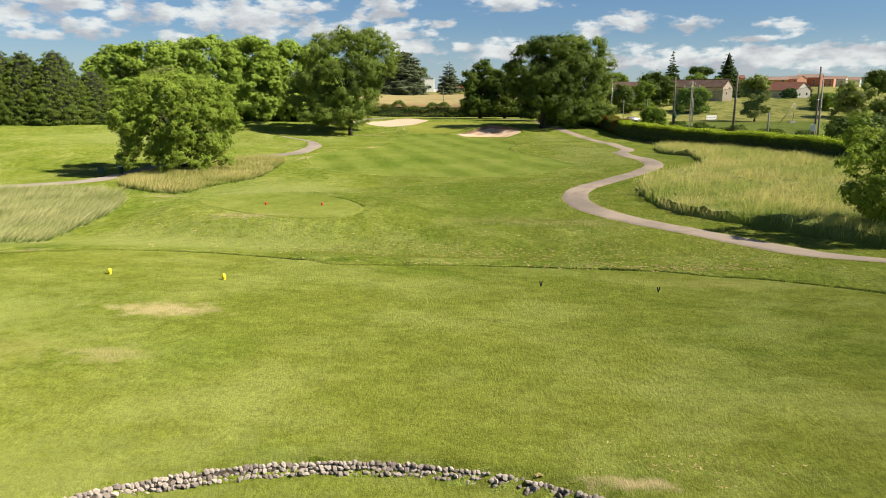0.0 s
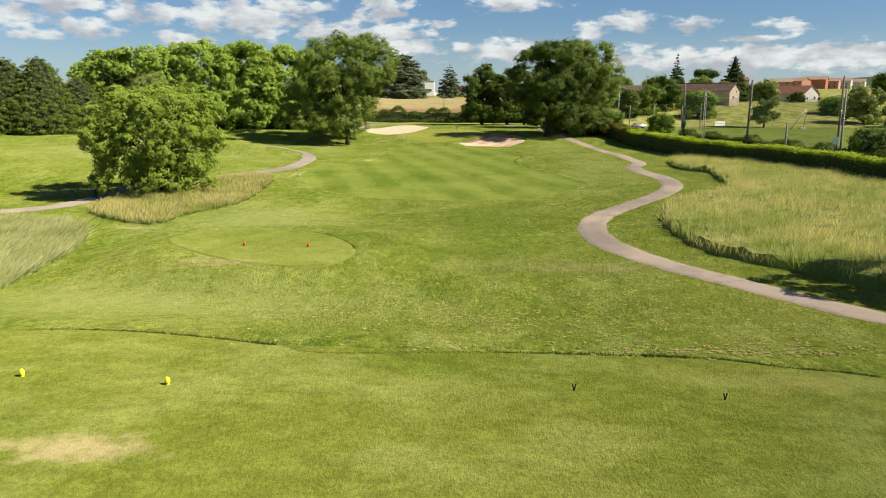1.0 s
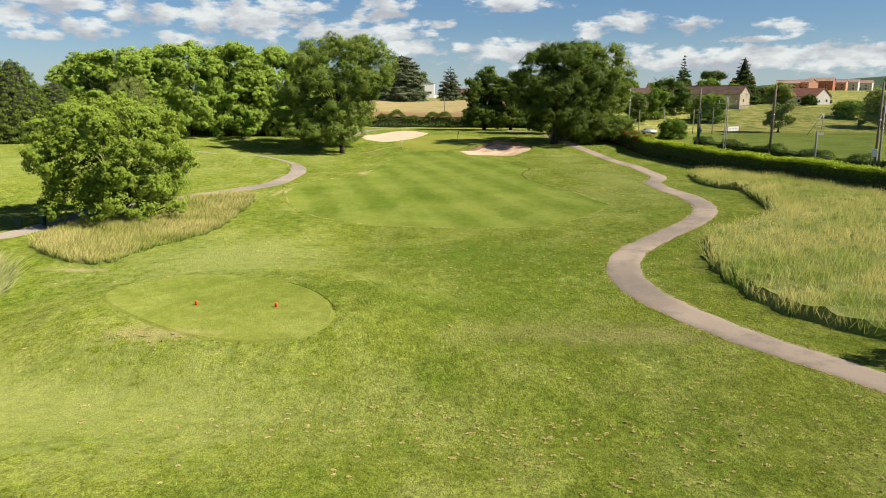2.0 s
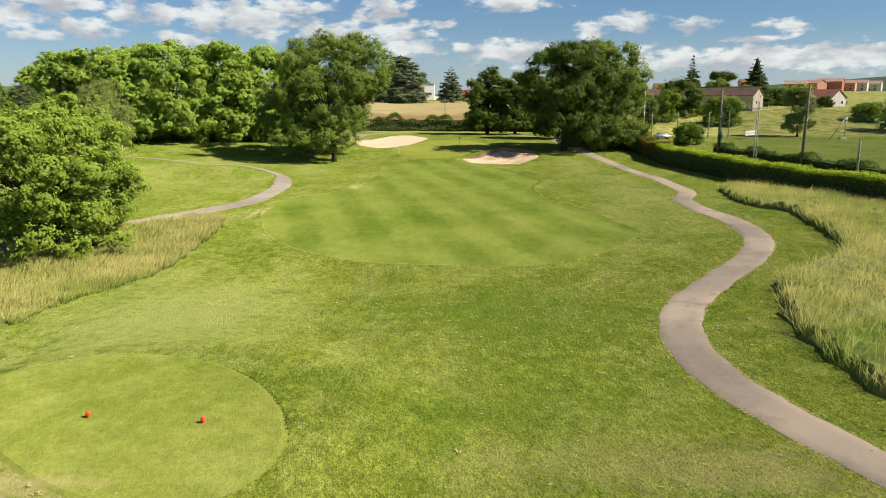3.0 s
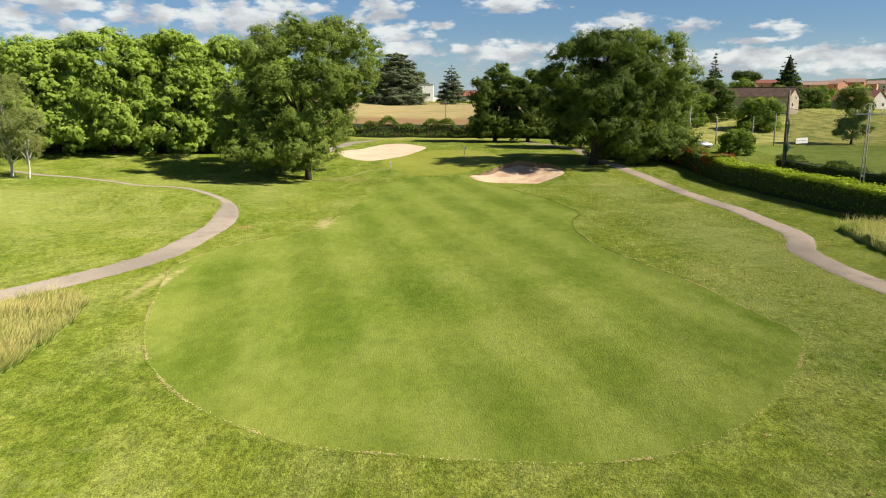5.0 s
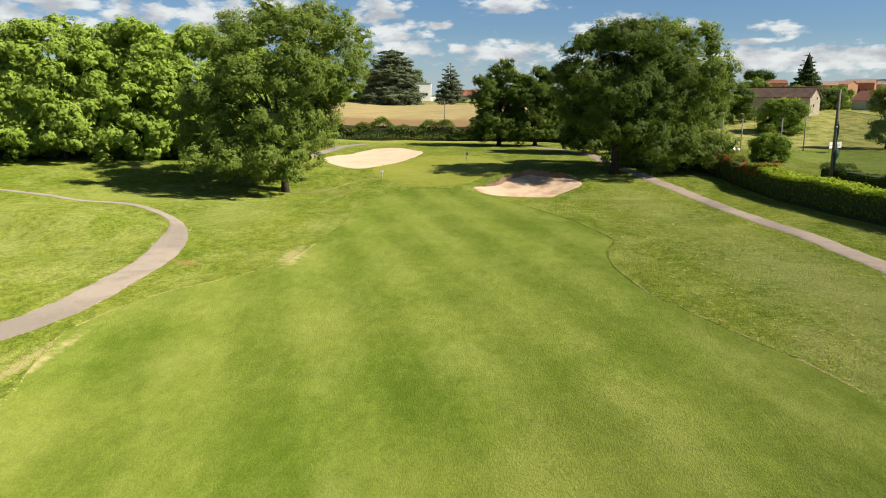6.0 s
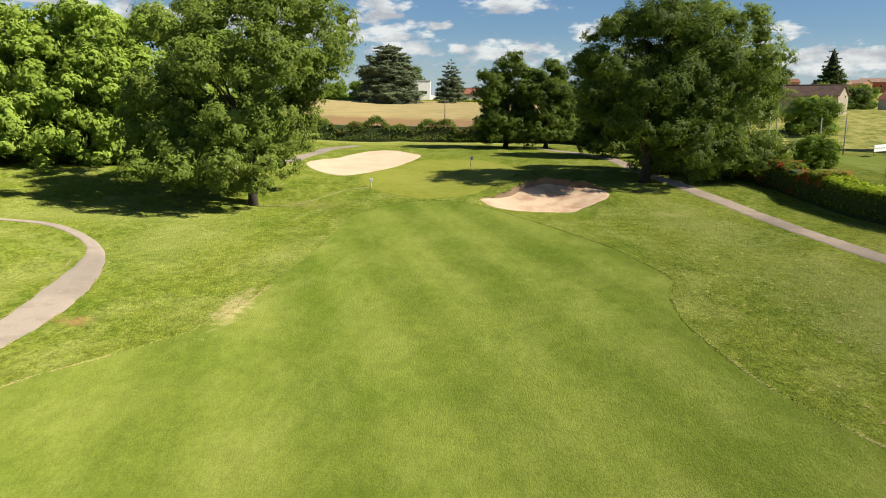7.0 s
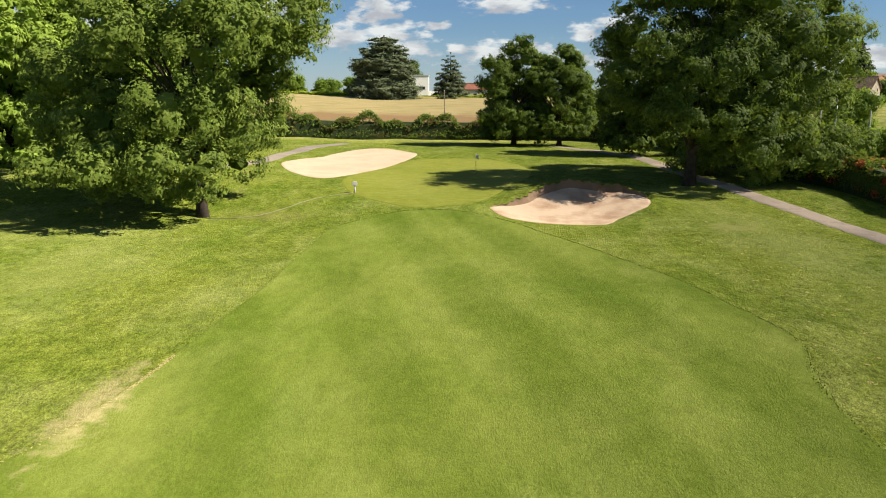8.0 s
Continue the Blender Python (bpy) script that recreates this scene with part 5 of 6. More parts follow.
def rough_blades(name, lo, hi, count, height, label, seed, clear):
    """Uneven standing blades in the rough between two corners of the plan, thicker in drifts; clear: outlines kept free."""
    rng = np.random.default_rng(seed)
    p = rng.uniform(lo, hi, (count * 2, 2))
    thick = 0.5 + 0.30 * ripple(p[:, 0], p[:, 1], 3.2, 41) + 0.25 * ripple(p[:, 0], p[:, 1], 11.0, 42)
    side = np.minimum(np.minimum(p[:, 0] - lo[0], hi[0] - p[:, 0]), np.minimum(p[:, 1] - lo[1], hi[1] - p[:, 1])) / 4.0
    p = p[rng.random(len(p)) < np.clip(thick, 0.06, 1) * np.clip(side, 0, 1)]
    for o in clear:
        p = p[~inside(o, p[:, 0], p[:, 1])]
    p = p[:count]
    n = len(p)
    a = rng.uniform(0, 2 * math.pi, n)
    wide = np.stack([np.cos(a), np.sin(a), np.zeros(n)], 1) * rng.uniform(0.010, 0.030, n)[:, None]
    h = height * rng.uniform(0.4, 1.4, n)
    root = np.column_stack([p, H(p[:, 0], p[:, 1]) - 0.01])
    tip = root + np.column_stack([rng.normal(size=(n, 2)) * 0.7, np.ones(n)]) * h[:, None]
    v = np.stack([root - wide, root + wide, tip], 1).reshape(-1, 3)
    uv = np.tile(np.array([[0, 0.1], [1, 0.1], [0.5, 0.9]], np.float32), (n, 1))
    return tagged(new(name, quads_mesh(name, v, np.arange(3 * n).reshape(-1, 3), M_BLADE, uv)), label, "grass", kind="stuff")


def verge(points, width):
    """The two edges of a way in plan."""
    c = spline(points, False, 0.6)
    d = np.gradient(c, axis=0)
    d /= np.linalg.norm(d, axis=1)[:, None]
    n = np.stack([d[:, 1], -d[:, 0]], 1) * width / 2
    return c - n, c + n


sides = verge(PATH_RIGHT, 2.5)
WAY = np.concatenate([sides[0], sides[1][::-1]])
MOWN = [spline(FAIRWAY, True, 1.0), spline(RED_TEE, True, 1.0), WAY]
rough_blades("rough_grass", (-9, 25.5), (28, 78), 130000, 0.062, "uneven standing blades in the mown rough", 241, MOWN)
rough_blades("rough_grass", (9, 78), (31, 156), 52000, 0.060, "coarse standing blades beside the fairway", 242, MOWN)
dry_rim("edge_grass", FAIRWAY[:9], "pale dry rim of the fairway", 222)
for edge_line in (*verge(PATH_RIGHT[2:18], 2.3), *verge(PATH_LEFT[4:11], 2.42)):
    dry_rim("verge_grass", [tuple(q) for q in edge_line[::2]], "bleached dry grass along the path edge", 226)
dry_rim("edge_grass", FAIRWAY[-8:] + FAIRWAY[:1], "pale dry rim of the fairway", 223)

# ---- crop field, range turf ----
m = Nodes("ripe_crop", 0.9, 0.15)
sepf = m.n.new("ShaderNodeSeparateXYZ")
m.l.new(m.pos(), sepf.inputs[0])
c = m.mix(m.range(m.math("ADD", sepf.outputs[1], m.math("MULTIPLY", m.noise(0.12, 3), 14)), 298, 304), (0.185, 0.112, 0.056), (0.27, 0.215, 0.10))
c = m.mix(m.math("MULTIPLY", m.range(m.noise(0.5, 5, 0.65, stretch=(0.25, 1, 1)), 0.42, 0.68), 0.6), c, (0.135, 0.125, 0.036))
m.colour(c)
m.bump(m.noise(3, 5), 0.6, 0.1)
M_CROP = m.mat
sheet("crop_field", [(-110, 262), (-60, 256), (0, 256), (30, 262), (40, 290), (36, 343), (-30, 346), (-110, 345)], M_CROP, 0.25, "ripening hay field, straw above and brown below", "field", 3, 40)
M_RANGE = lawn("range_turf", (0.105, 0.150, 0.022), (0.165, 0.200, 0.040), DRY, 0.0, 20, 0.05, contrast=0.5, drift=0.6)
sheet("driving_range", [(66, 208), (66, 120), (76, 80), (150, 80), (170, 150), (150, 208), (110, 224), (70, 222)], M_RANGE, 0.06, "flat mown turf of the driving range", "turf", 3, 40)


def box_bm(bm, x0, y0, z0, x1, y1, z1, bev=0.0):
    r = bmesh.ops.create_cube(bm, size=1)
    bmesh.ops.scale(bm, verts=r["verts"], vec=(x1 - x0, y1 - y0, z1 - z0))
    bmesh.ops.translate(bm, verts=r["verts"], vec=((x0 + x1) / 2, (y0 + y1) / 2, (z0 + z1) / 2))
    if bev:
        edges = list({e for v in r["verts"] for e in v.link_edges})
        bmesh.ops.bevel(bm, geom=edges, offset=bev, segments=2, affect="EDGES")


def bm_part(name, bm, material, parent, label="", smooth=False):
    me = bpy.data.meshes.new(name)
    bm.to_mesh(me)
    bm.free()
    me.materials.append(material)
    if smooth:
        me.polygons.foreach_set("use_smooth", [True] * len(me.polygons))
    return part(name, me, parent, label)


def block(name, dims, material, parent, label="", bev=0.0):
    bm = bmesh.new()
    box_bm(bm, *dims, bev)
    return bm_part(name, bm, material, parent, label)


# ---- stone wall round the tee ----
wall = base("stone_wall", WALL_C[0], WALL_C[1], 0)
tagged(wall, "low curved dry-stone wall of pale rubble", "wall", kind="structure")
stone_meshes = []
for s in range(6):
    r = np.random.default_rng(300 + s)
    bm = bmesh.new()
    bmesh.ops.create_icosphere(bm, subdivisions=1, radius=0.5)
    for v in bm.verts:
        v.co = Vector((v.co.x * (1 + r.uniform(-.2, .2)), v.co.y * (1 + r.uniform(-.2, .2)), v.co.z * (1 + r.uniform(-.25, .2))))
    me = bpy.data.meshes.new("stone")
    bm.to_mesh(me)
    bm.free()
    me.materials.append(M_STONES)
    stone_meshes.append(me)
r = np.random.default_rng(310)
a = np.linspace(radians(24), radians(156), 80)
zt = H(WALL_C[0] + (WALL_R + 0.4) * np.cos(a), WALL_C[1] + (WALL_R + 0.4) * np.sin(a))
rows = [np.column_stack([(WALL_R + o) * np.cos(a), (WALL_R + o) * np.sin(a), zt + dz]) for o, dz in ((-0.03, -0.75), (-0.02, -0.16), (0.06, -0.10), (0.12, -0.10), (0.14, -0.75))]
part("core", quads_mesh("core", np.array(rows).reshape(-1, 3), grid_faces(5, 80), M_BARK), wall)
for course in range(3):
    ang = radians(56) + 0.005 * course
    while ang < radians(127):
        w = r.uniform(0.075, 0.165)
        ang += w * 0.46 / WALL_R
        ob = new("stone", stone_meshes[r.integers(6)])
        ob.parent = wall
        rr = WALL_R - 0.06 + 0.05 * course + r.uniform(-.03, .03)
        zz = float(H(WALL_C[0] + (WALL_R + 0.4) * math.cos(ang), WALL_C[1] + (WALL_R + 0.4) * math.sin(ang))) - 0.27 + 0.085 * course + r.uniform(-.025, .025)
        ob.matrix_basis = pose(rr * math.cos(ang), rr * math.sin(ang), zz, r.uniform(-40, 40), r.uniform(-40, 40), math.degrees(ang) + 90 + r.uniform(-30, 30)) @ Matrix.Diagonal((w * 1.25, 0.17, r.uniform(0.08, 0.13), 1))
        ang += w * 0.46 / WALL_R


# ---- golf markers, flag, sprinkler post ----
def marker(x, y, material, label, h=0.29, wd=0.135, thin=False):
    ob = base("tee_marker", x, y)
    bm = bmesh.new()
    if thin:
        for tilt in (-1, 1):
            r = bmesh.ops.create_cube(bm, size=1, matrix=pose(0.028 * tilt, 0, 0.17, 0, 12 * tilt, 0) @ Matrix.Diagonal((0.04, 0.03, 0.24, 1)))
            bmesh.ops.bevel(bm, geom=list({e for v in r["verts"] for e in v.link_edges}), offset=0.008, segments=2, affect="EDGES")
    else:
        bmesh.ops.create_uvsphere(bm, u_segments=12, v_segments=8, radius=wd * 0.62)
        for v in bm.verts:
            v.co.z = v.co.z * 1.5 + h * 0.62
    bm_part("body", bm, material, ob, smooth=not thin)
    bm = bmesh.new()
    bmesh.ops.create_cone(bm, cap_ends=True, segments=10, radius1=0.02 if thin else 0.06, radius2=0.012 if thin else 0.05, depth=0.2, matrix=Matrix.Translation((0, 0, 0.05)))
    bm_part("stake", bm, M_BLACKP if thin else material, ob)
    return tagged(ob, label, "tee marker", "tee markers")


marker(-13.2, 21.0, M_YELLOW, "rounded yellow plastic marker on the tee")
marker(-8.5, 20.7, M_YELLOW, "rounded yellow plastic marker on the tee")
marker(4.3, 21.2, M_BLACKP, "dark forked blade marker on the tee", thin=True)
marker(9.0, 20.8, M_BLACKP, "dark forked blade marker on the tee", thin=True)
marker(-8.5, 45.0, M_REDP, "rounded red plastic marker on the raised tee")
marker(-12.7, 45.5, M_REDP, "rounded red plastic marker on the raised tee")

flag = base("golf_flag", 3.2, 184)
tagged(flag, "white flag hanging on a thin striped pole", "flag")
part("pole", tubes("pole", [([(0, 0, 0), (0, 0, 2.2)], [0.022, 0.018])], M_WHITE), flag)
part("band", tubes("band", [([(0, 0, 0.75), (0, 0, 1.4)], [0.026, 0.026])], M_BLACKP), flag, "dark band on the pole")
bm = bmesh.new()
g = bmesh.ops.create_grid(bm, x_segments=6, y_segments=5, size=0.5)
for v in bm.verts:
    u, w = v.co.x + 0.5, v.co.y + 0.5
    v.co = Vector((0.03 + 0.28 * u, 0.06 * math.sin(u * 6 + w * 2), 2.18 - 0.5 * w - 0.16 * u))
bmesh.ops.solidify(bm, geom=bm.faces[:], thickness=0.006)
bm_part("cloth", bm, M_WHITE, flag, "white cloth", True)

post = base("marker_post", -9.1, 168.9)
tagged(post, "short white post with a square box head", "post")
part("stem", tubes("stem", [([(0, 0, -0.1), (0, 0, 1.0)], [0.07, 0.06])], M_WHITE), post)
block("head", (-0.22, -0.12, 0.75, 0.22, 0.12, 1.1), M_WHITE, post, "white box", 0.03)
hose_line = spline([(-9.2, 169), (-12.4, 166), (-15, 161.4), (-17.2, 159.0), (-20, 158.4)], False, 0.5)
tagged(new("hose", tubes("hose", [([(*p, float(H(*p)) + 0.04) for p in hose_line], [0.03] * len(hose_line))], M_HOSE, 6)), "pale hose lying across the lawn", "hose")

bin_ = base("litter_bin", -35.0, 72.6)
tagged(bin_, "dark green litter bin on a post beside the path", "bin")
bm = bmesh.new()
bmesh.ops.create_cone(bm, cap_ends=True, segments=14, radius1=0.24, radius2=0.28, depth=0.75, matrix=Matrix.Translation((0, 0, 0.62)))
bm_part("body", bm, M_GREENP, bin_)
block("lid", (-0.24, -0.24, 1.02, 0.24, 0.24, 1.08), M_WHITE, bin_, "pale lid", 0.02)
part("stake", tubes("stake", [([(0.2, 0, -0.2), (0.2, 0, 1.5)], [0.04, 0.04])], M_BLACKP), bin_)
sign = base("tee_sign", -36.6, 71.4, rz=20)
tagged(sign, "leaning blue-green board on a short stake", "sign")
block("board", (-0.3, -0.03, 0.35, 0.3, 0.03, 1.15), M_GREENP, sign, "", 0.02)
part("stake", tubes("stake", [([(0, 0.05, -0.2), (0, 0.05, 1.0)], [0.04, 0.04])], M_WOODPOLE), sign)


# ---- driving range: poles, net, boards ----
def pole(name, x, y, top, girth, material, label, lean=0.0):
    ob = base(name, x, y)
    h = top - float(H(x, y))
    part("shaft", tubes("shaft", [([(0, 0, -0.3), (lean * 0.5, 0, h * 0.5), (lean, 0, h)], [girth, girth * 0.88, girth * 0.72])], material, 10), ob)
    part("cap", tubes("cap", [([(lean, 0, h - 0.02), (lean, 0, h + 0.05)], [girth * 0.8, girth * 0.6])], M_STEEL, 10), ob)
    part("collar", tubes("collar", [([(lean * 0.6, 0, h * 0.6), (lean * 0.6, 0, h * 0.6 + 0.25)], [girth * 1.15, girth * 1.1])], M_STEEL, 10), ob)
    return tagged(ob, label, "pole", "range poles")


pole("net_pole", 55.6, 172.4, 14.3, 0.24, M_WOODPOLE, "tall weathered wooden net pole with dark netting gathered on it")
pole("net_pole", 59.4, 144.6, 14.5, 0.24, M_WOODPOLE, "tall weathered wooden net pole behind the hedge", 0.2)
pole("net_pole", 60.8, 113.6, 14.4, 0.17, M_WOODPOLE, "one of two grey net poles set side by side")
pole("net_pole", 61.5, 113.9, 12.4, 0.15, M_CONCRETE, "one of two grey net poles set side by side")
pole("short_post", 58.8, 126.7, 7.0, 0.17, M_CONCRETE, "short grey concrete post behind the hedge")
for sx, sy, st in ((63.5, 225, 9), (72, 225, 9), (53.5, 214, 9), (79, 229, 9.5)):
    pole("range_post", sx, sy, st, 0.14, M_CONCRETE, "thin grey post along the range edge")

lamp = base("street_lamp", 42.4, 180.5)
lh = 14.2 - float(H(42.4, 180.5))
tagged(lamp, "tall grey street lamp with a short arm", "street lamp")
part("pole", tubes("pole", [([(0, 0, -0.2), (0, 0, lh)], [0.13, 0.08])], M_STEEL, 10), lamp)
part("arm", tubes("arm", [([(0, 0, lh - 0.05), (0.5, 0, lh + 0.08), (1.0, 0, lh + 0.1)], [0.06, 0.05, 0.05])], M_STEEL), lamp)
block("head", (0.8, -0.15, lh + 0.05, 1.6, 0.15, lh + 0.18), M_STEEL, lamp, "flat lamp head", 0.04)

pylon = base("power_pole", 47.2, 134.3)
ph = 12.4 - float(H(47.2, 134.3))
tagged(pylon, "pierced concrete power pole with crossarm and insulators", "power pole")
for sx in (-1, 1):
    part("leg", tubes("leg", [([(0.22 * sx, 0, -0.3), (0.1 * sx, 0, ph)], [0.09, 0.06])], M_CONCRETE, 6), pylon)
for k in range(12):
    zz = 0.4 + k * (ph - 0.8) / 11
    wd = 0.22 - 0.12 * zz / ph
    block("rung", (-wd, -0.05, zz, wd, 0.05, zz + 0.2), M_CONCRETE, pylon)
block("crossarm", (-1.5, -0.06, ph - 1.1, 1.5, 0.06, ph - 0.98), M_STEEL, pylon)
for k in (-1.4, 0, 1.4):
    part("insulator", tubes("insulator", [([(k, 0, ph - 0.98), (k, 0, ph - 0.55)], [0.07, 0.05])], M_WHITE, 8), pylon, "white insulator")
part("cable_loop", tubes("cable_loop", [([(-0.6 * math.cos(t), 0.1, ph - 0.45 + 0.6 * math.sin(t)) for t in np.linspace(0, math.pi, 12)], [0.022] * 12)], M_WHITE, 6), pylon, "pale looped cable")

net = new("range_net")
net.matrix_world = pose(55.6, 172.4, 0)
tagged(net, "fine dark green netting hung between the tall poles", "net")
runs = [(0, 0), (3.8, -27.8), (5.2, -58.8)]
for (ax, ay), (bx, by) in zip(runs, runs[1:]):
    t = np.linspace(0, 1, 14)
    top = 11.6 - 0.9 * np.sin(t * math.pi)
    v = np.array([np.column_stack([ax + (bx - ax) * t, ay + (by - ay) * t, np.full(14, 3.0)]), np.column_stack([ax + (bx - ax) * t, ay + (by - ay) * t, top])])
    pn = part("panel", quads_mesh("panel", v.reshape(-1, 3), grid_faces(2, 14), M_NET, smooth=True), net)
    part("rope", tubes("rope", [([(ax + (bx - ax) * q, ay + (by - ay) * q, 11.6 - 0.9 * math.sin(q * math.pi)) for q in t], [0.025] * 14)], M_BLACKP, 5), net)
gather = [(0.25 + 0.06 * math.sin(k * 1.7), 0.1 * math.cos(k), 2 + k * 0.8) for k in range(11)]
part("gathered_net", tubes("gathered_net", [(gather, [0.1, 0.16, 0.2, 0.22, 0.5, 0.24, 0.2, 0.26, 0.2, 0.16, 0.08])], M_GREENP, 9), net, "bunched dark netting")


def board(x, y, rz, w, z0, h, label, bars=0):
    ob = base("sign_board", x, y, rz=rz)
    block("panel", (-w / 2, -0.04, z0, w / 2, 0.04, z0 + h), M_BANNER, ob, "", 0.02)
    for sx in (-0.45, 0.45):
        part("post", tubes("post", [([(sx * w, 0.09, -0.3), (sx * w, 0.09, z0 + h)], [0.05, 0.05])], M_STEEL), ob)
    for k in range(bars):
        u = -0.42 * w + k * 0.84 * w / bars
        block("lettering", (u, -0.046, z0 + 0.4 * h, u + 0.5 * w / bars, -0.041, z0 + 0.56 * h), M_STEEL, ob, "grey illegible lettering")
    return tagged(ob, label, "sign")


board(83.1, 223.6, 36, 5.2, 1.0, 1.3, "long white board with grey illegible lettering", 6)
board(59.4, 111.5, -20, 0.7, 3.2, 1.1, "small white notice on the range fence")

frame_thing = base("target_frame", 107.3, 222)
tagged(frame_thing, "leaning steel frame over a white box on the range", "range target")
block("box", (-0.9, -0.5, 0, 0.9, 0.5, 0.6), M_WHITE, frame_thing, "white box", 0.05)
for q in ((-3.6, 0.4), (0.2, 0.6)):
    part("bar", tubes("bar", [([(q[0], 0, 0), (q[1], 0, 6.0)], [0.09, 0.07])], M_STEEL), frame_thing)
part("bar", tubes("bar", [([(-2.3, 0, 2.0), (0.3, 0, 2.4)], [0.06, 0.06])], M_STEEL), frame_thing)


# ---- parked car ----
def car(x, y, rz, label):
    ob = base("car", x, y, rz=rz)
    bm = bmesh.new()
    prof = [(-2.1, 0.35), (-2.12, 0.75), (-1.95, 0.92), (-1.35, 1.0), (-0.75, 1.42), (0.75, 1.46), (1.6, 1.05), (2.08, 0.95), (2.12, 0.45), (2.05, 0.3)]
    left = [bm.verts.new((px, -0.84 + (0.14 if pz > 1.1 else 0), pz)) for px, pz in prof]
    right = [bm.verts.new((px, 0.84 - (0.14 if pz > 1.1 else 0), pz)) for px, pz in prof]
    bm.faces.new(left[::-1])
    bm.faces.new(right)
    for i in range(len(prof)):
        j = (i + 1) % len(prof)
        bm.faces.new((left[i], left[j], right[j], right[i]))
    bmesh.ops.recalc_face_normals(bm, faces=bm.faces[:])
    bmesh.ops.bevel(bm, geom=bm.edges[:], offset=0.05, segments=2, affect="EDGES")
    bm_part("body", bm, M_CAR, ob, smooth=True)
    for sy in (-1, 1):
        bm = bmesh.new()
        q = [bm.verts.new((px, sy * py, pz)) for px, py, pz in ((-1.1, 0.80, 1.02), (-0.66, 0.715, 1.36), (0.62, 0.715, 1.38), (1.25, 0.79, 1.06))]
        bm.faces.new(q)
        bmesh.ops.solidify(bm, geom=bm.faces[:], thickness=0.02)
        bm_part("side_window", bm, M_GLASS, ob, "dark glass")
        for wx in (-1.3, 1.3):
            wheel = part("wheel", tubes("wheel", [([(wx, sy * 0.7, 0.32), (wx, sy * 0.88, 0.32)], [0.32, 0.32])], M_RUBBER, 16), ob, "black tyre")
            part("rim", tubes("rim", [([(wx, sy * 0.86, 0.32), (wx, sy * 0.9, 0.32)], [0.2, 0.18])], M_STEEL, 12), wheel)
    for px0, pz0, px1, pz1, nm in ((-1.32, 1.03, -0.8, 1.4, "windscreen"), (0.84, 1.42, 1.55, 1.09, "rear_window")):
        bm = bmesh.new()
        q = [bm.verts.new(p) for p in ((px0, -0.66, pz0 + 0.03), (px0, 0.66, pz0 + 0.03), (px1, 0.6, pz1 + 0.03), (px1, -0.6, pz1 + 0.03))]
        bm.faces.new(q)
        bmesh.ops.solidify(bm, geom=bm.faces[:], thickness=0.02)
        bm_part(nm, bm, M_GLASS, ob, "dark glass")
    for sy in (-0.6, 0.6):
        block("headlight", (-2.15, sy - 0.15, 0.68, -2.05, sy + 0.15, 0.8), M_WHITE, ob, "clear headlight", 0.02)
    return tagged(ob, label, "car")


car(55.6, 211.5, 185, "silver hatchback parked beyond the hedge")
for fy in (0, 1, 2):
    bs = base("waste_bin", 49.6 + fy * 0.9, 206.5)
    block("body", (-0.3, -0.35, 0.08, 0.3, 0.35, 1.0), M_GREENP, bs, "", 0.05)
    block("lid", (-0.32, -0.4, 1.0, 0.32, 0.38, 1.08), M_BLACKP, bs, "", 0.03)
    tagged(bs, "dark wheeled waste bin beside the car park", "bin", "waste bins")

fpost = pole("field_post", 0.2, 262, 12.6, 0.12, M_WOODPOLE, "lone thin wooden post in the hay field")


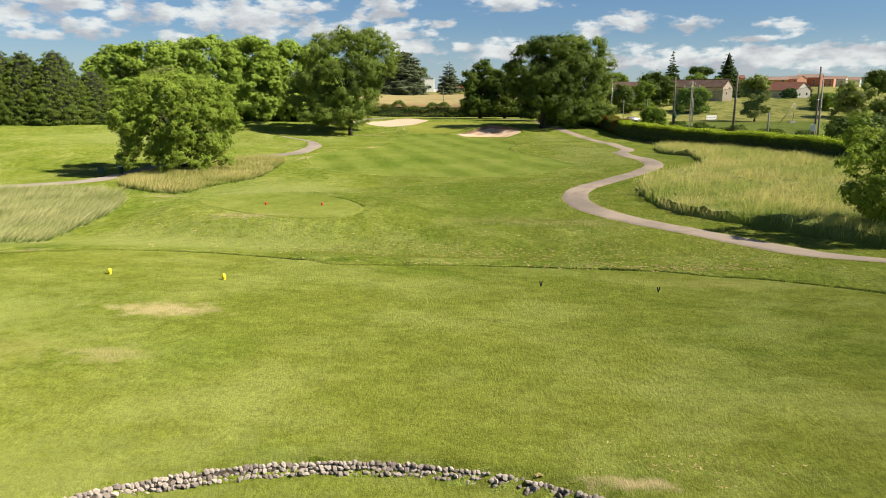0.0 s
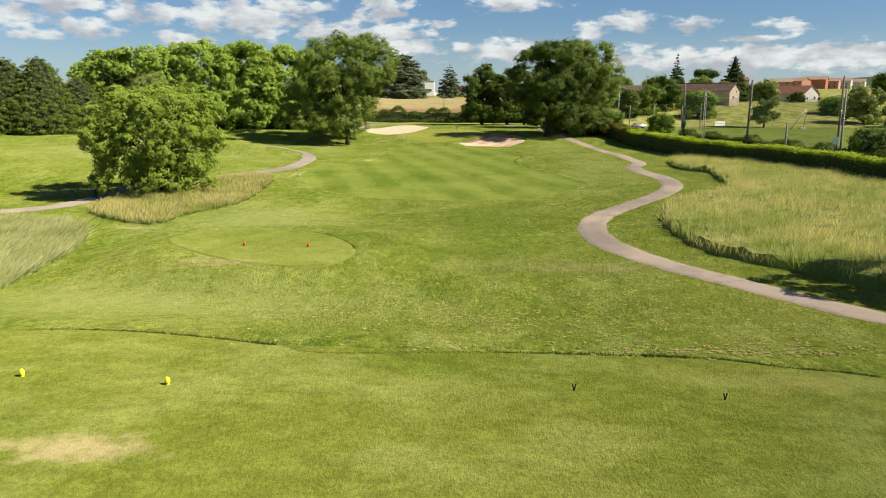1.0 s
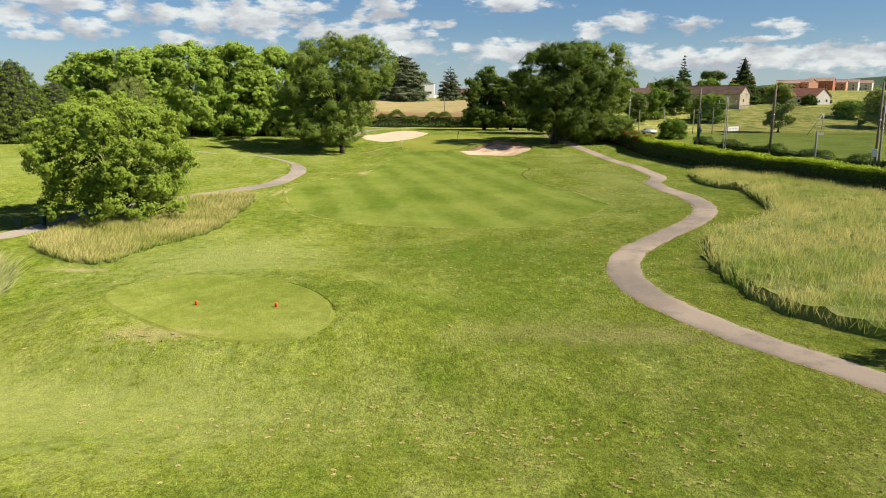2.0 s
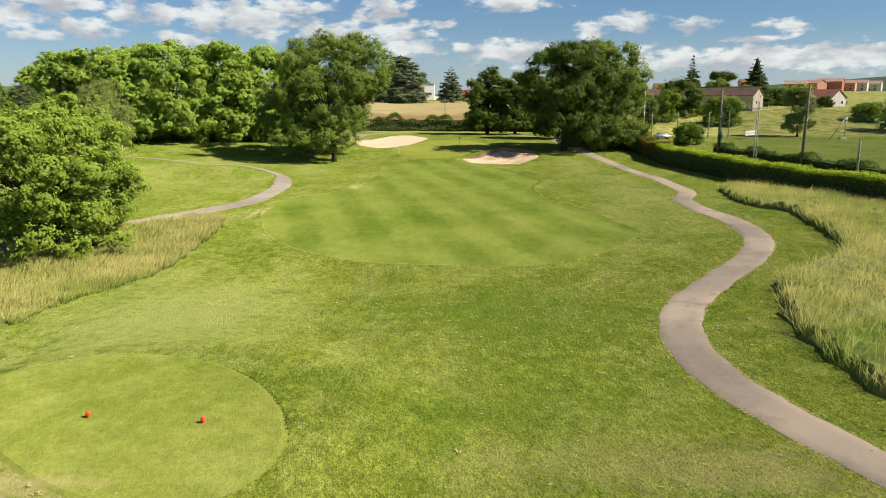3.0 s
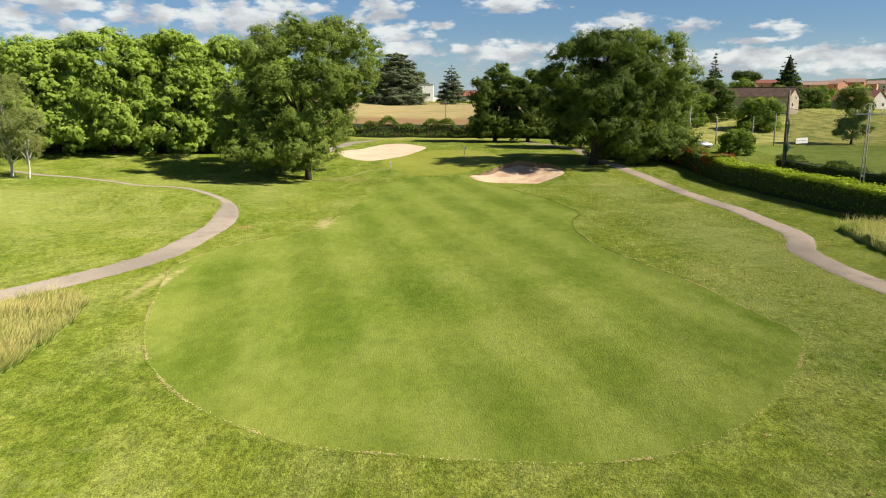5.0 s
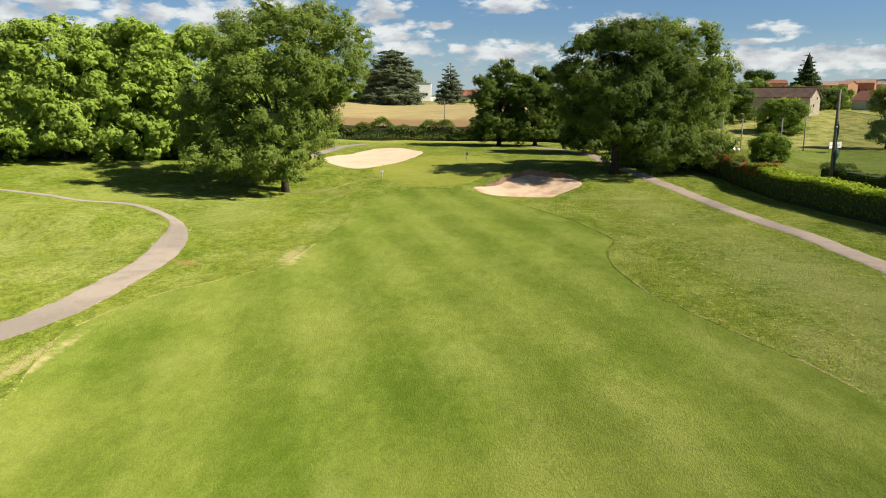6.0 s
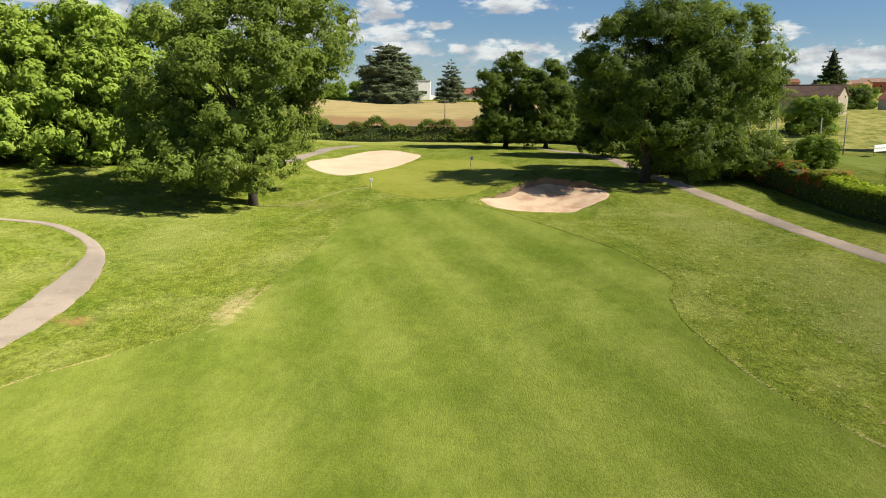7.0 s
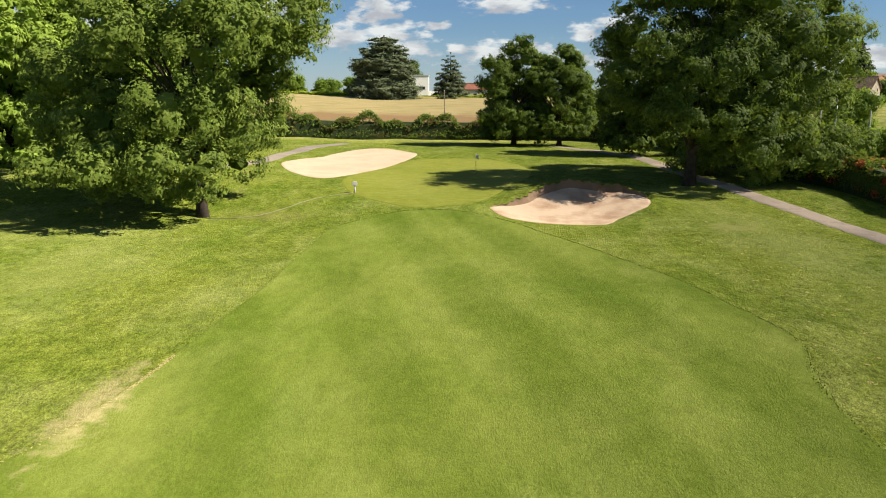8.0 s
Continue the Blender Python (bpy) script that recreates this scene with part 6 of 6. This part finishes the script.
# ---- houses ----
def house(name, x, y, rz, length, depth, eave, ridge, wall_mat, roof_mat, label, windows=(), z=None, over=0.4, chimney=False, doors=()):
    """A gabled house; its gables face local +x and -x. windows: (face, along, sill, width, height)."""
    ob = base(name, x, y, z, rz)
    L, D = length / 2, depth / 2
    bm = bmesh.new()
    a = [bm.verts.new(p) for p in ((-L, -D, -1), (L, -D, -1), (L, D, -1), (-L, D, -1), (-L, -D, eave), (L, -D, eave), (L, D, eave), (-L, D, eave), (-L, 0, ridge), (L, 0, ridge))]
    for q in ((0, 1, 5, 4), (2, 3, 7, 6), (1, 2, 6, 9, 5), (3, 0, 4, 8, 7)):
        bm.faces.new([a[i] for i in q])
    bm_part("shell", bm, wall_mat, ob)
    rise = (ridge - eave) / D
    for sgn in (-1, 1):
        bm = bmesh.new()
        e = D + over
        v = [bm.verts.new(p) for p in ((-L - over, sgn * e, eave - rise * over + 0.12), (L + over, sgn * e, eave - rise * over + 0.12), (L + over, 0, ridge + 0.12), (-L - over, 0, ridge + 0.12))]
        bm.faces.new(v)
        bmesh.ops.recalc_face_normals(bm, faces=bm.faces[:])
        bmesh.ops.subdivide_edges(bm, edges=bm.edges[:], cuts=3, use_grid_fill=True)
        bmesh.ops.solidify(bm, geom=bm.faces[:], thickness=0.2)
        bm_part("roof", bm, roof_mat, ob)
    part("ridge", tubes("ridge", [([(-L - over, 0, ridge + 0.16), (L + over, 0, ridge + 0.16)], [0.16, 0.16])], roof_mat, 6), ob)
    for face, along, sill, w, h in windows:
        def at(u, out, zz):
            return {"s": (u, -D - out, zz), "n": (u, D + out, zz), "e": (L + out, u, zz), "w": (-L - out, u, zz)}[face]
        lo, hi = at(along - w / 2, -0.02, sill), at(along + w / 2, 0.05, sill + h)
        d = [min(p, q) for p, q in zip(lo, hi)] + [max(p, q) for p, q in zip(lo, hi)]
        win = block("window", d, M_WHITE, ob, "pale frame", 0.0)
        lo, hi = at(along - w * 0.42, 0.0, sill + h * 0.08), at(along + w * 0.42, 0.06, sill + h * 0.92)
        d = [min(p, q) for p, q in zip(lo, hi)] + [max(p, q) for p, q in zip(lo, hi)]
        block("pane", d, M_GLASS, win, "dark glass")
    for face, along, w, h in doors:
        sgn = {"s": (along - w / 2, -D - 0.05, 0, along + w / 2, -D + 0.02, h), "e": (L - 0.02, along - w / 2, 0, L + 0.05, along + w / 2, h)}[face]
        block("door", sgn, M_BARK, ob, "dark wooden door")
    if chimney:
        block("chimney", (-0.4 + L * 0.5, -0.4, ridge - 0.4, 0.4 + L * 0.5, 0.4, ridge + 1.2), wall_mat, ob, "", 0.03)
    return tagged(ob, label, "house")


house("farmhouse", 106.7, 312, -45, 29, 9, 4.9, 7.8, M_STONEWALL, M_TILE, "long old stone farmhouse with a brown tiled roof", (("e", -1.2, 1.6, 1.1, 1.3), ("e", 1.6, 4.0, 0.8, 0.9), ("s", 9, 1.2, 1, 1.4), ("s", 3, 1.2, 1, 1.4), ("s", -4, 1.2, 1, 1.4)), doors=(("s", 6, 1.3, 2.2),))
house("barn", 80, 322, -8, 24, 9, 4.2, 6.6, M_STONEWALL, M_TILE, "low barn with a dark brown tiled roof", (("s", -5, 1.2, 1.2, 1.2), ("s", 4, 1.2, 1.2, 1.2)))
house("white_house", 155, 331, 122, 15, 10.5, 3.4, 6.6, M_RENDER, M_TILERED, "white gabled house with a red tiled roof", (("w", -2.5, 1.0, 1.6, 1.3), ("w", 2.6, 0.9, 1.2, 1.2), ("s", -3, 1, 1.4, 1.2), ("n", 0, 1, 1.4, 1.2)))
TWO_UP = (("s", -4, 1, 1.4, 1.6), ("s", 0, 1, 1.4, 1.6), ("s", 4, 1, 1.4, 1.6), ("s", -4, 3.4, 1.4, 1.3), ("s", 4, 3.4, 1.4, 1.3), ("w", 0, 3.4, 1.4, 1.3))
house("row_house", 249, 556, -25, 15, 11, 5.0, 7.0, M_SALMON, M_TILEPALE, "salmon two-storey house in a terrace", TWO_UP)
house("row_house", 262, 556, -60, 12, 11, 5.4, 7.6, M_SALMON, M_TILEPALE, "salmon two-storey house in a terrace", TWO_UP)
house("row_house", 275, 560, -35, 17, 12, 6.4, 8.8, M_BRICKRED, M_TILEPALE, "brick-red two-storey house with a shallow roof", TWO_UP)
house("row_house", 294, 574, -35, 13, 11, 5.8, 7.8, M_SALMON, M_TILEPALE, "salmon two-storey house in a terrace", TWO_UP)
house("row_house", 310, 588, -35, 14, 11, 6.2, 8.4, M_RENDER, M_TILEPALE, "pale rendered house in a terrace", TWO_UP)
house("row_house", 328, 603, -35, 16, 11, 5.8, 8.0, M_RENDER, M_TILEPALE, "pale rendered house in a terrace", TWO_UP)
house("row_house", 218, 560, -10, 14, 11, 6.0, 8.2, M_SALMON, M_TILERED, "salmon house with an orange tiled roof", TWO_UP)
house("cottage", 132, 470, 0, 14, 9, 4.5, 7.5, M_RENDER, M_TILERED, "cottage with a red roof behind trees", (("s", -3, 1, 1.2, 1.4), ("s", 3, 1, 1.2, 1.4)), chimney=True)
house("low_house", 14, 372, 0, 20, 9, 3.6, 5.6, M_RENDER, M_TILERED, "low white house with a brown-red roof", (("s", -6, 0.9, 1.4, 1.4), ("s", -2, 0.9, 1.4, 1.4), ("s", 3, 0.9, 1.4, 1.4), ("s", 7, 0.9, 1.4, 1.4)))

M_BRIGHT = plain("fresh_white_render", (0.82, 0.81, 0.79), 0.8, 0, 0.06, 0.6)
cube_house = base("modern_house", -7.8, 378)
tagged(cube_house, "white flat-roofed modern house with a tall block", "house")
block("tall_block", (-3.2, -4, -1, 3.2, 4, 8.6), M_BRIGHT, cube_house, "", 0.05)
block("low_wing", (-9, -3, -1, -3.2, 4, 3.4), M_BRIGHT, cube_house, "", 0.05)
block("low_wing", (3.2, -3, -1, 14, 4, 3.2), M_BRIGHT, cube_house, "", 0.05)
block("parapet", (-3.4, -4.2, 8.6, 3.4, 4.2, 8.8), M_WHITE, cube_house, "", 0.03)
for wx, wz, ww, wh, yy in ((0, 3.6, 4.0, 1.2, -4), (-6, 0.9, 2.2, 1.5, -3), (6, 0.9, 2.0, 1.5, -3), (11, 0.9, 2.0, 1.5, -3)):
    win = block("window", (wx - ww / 2, yy - 0.05, wz, wx + ww / 2, yy + 0.02, wz + wh), M_WHITE, cube_house, "pale frame")
    block("pane", (wx - ww * .45, yy - 0.06, wz + 0.1, wx + ww * .45, yy, wz + wh - 0.1), M_GLASS, win, "dark glass")
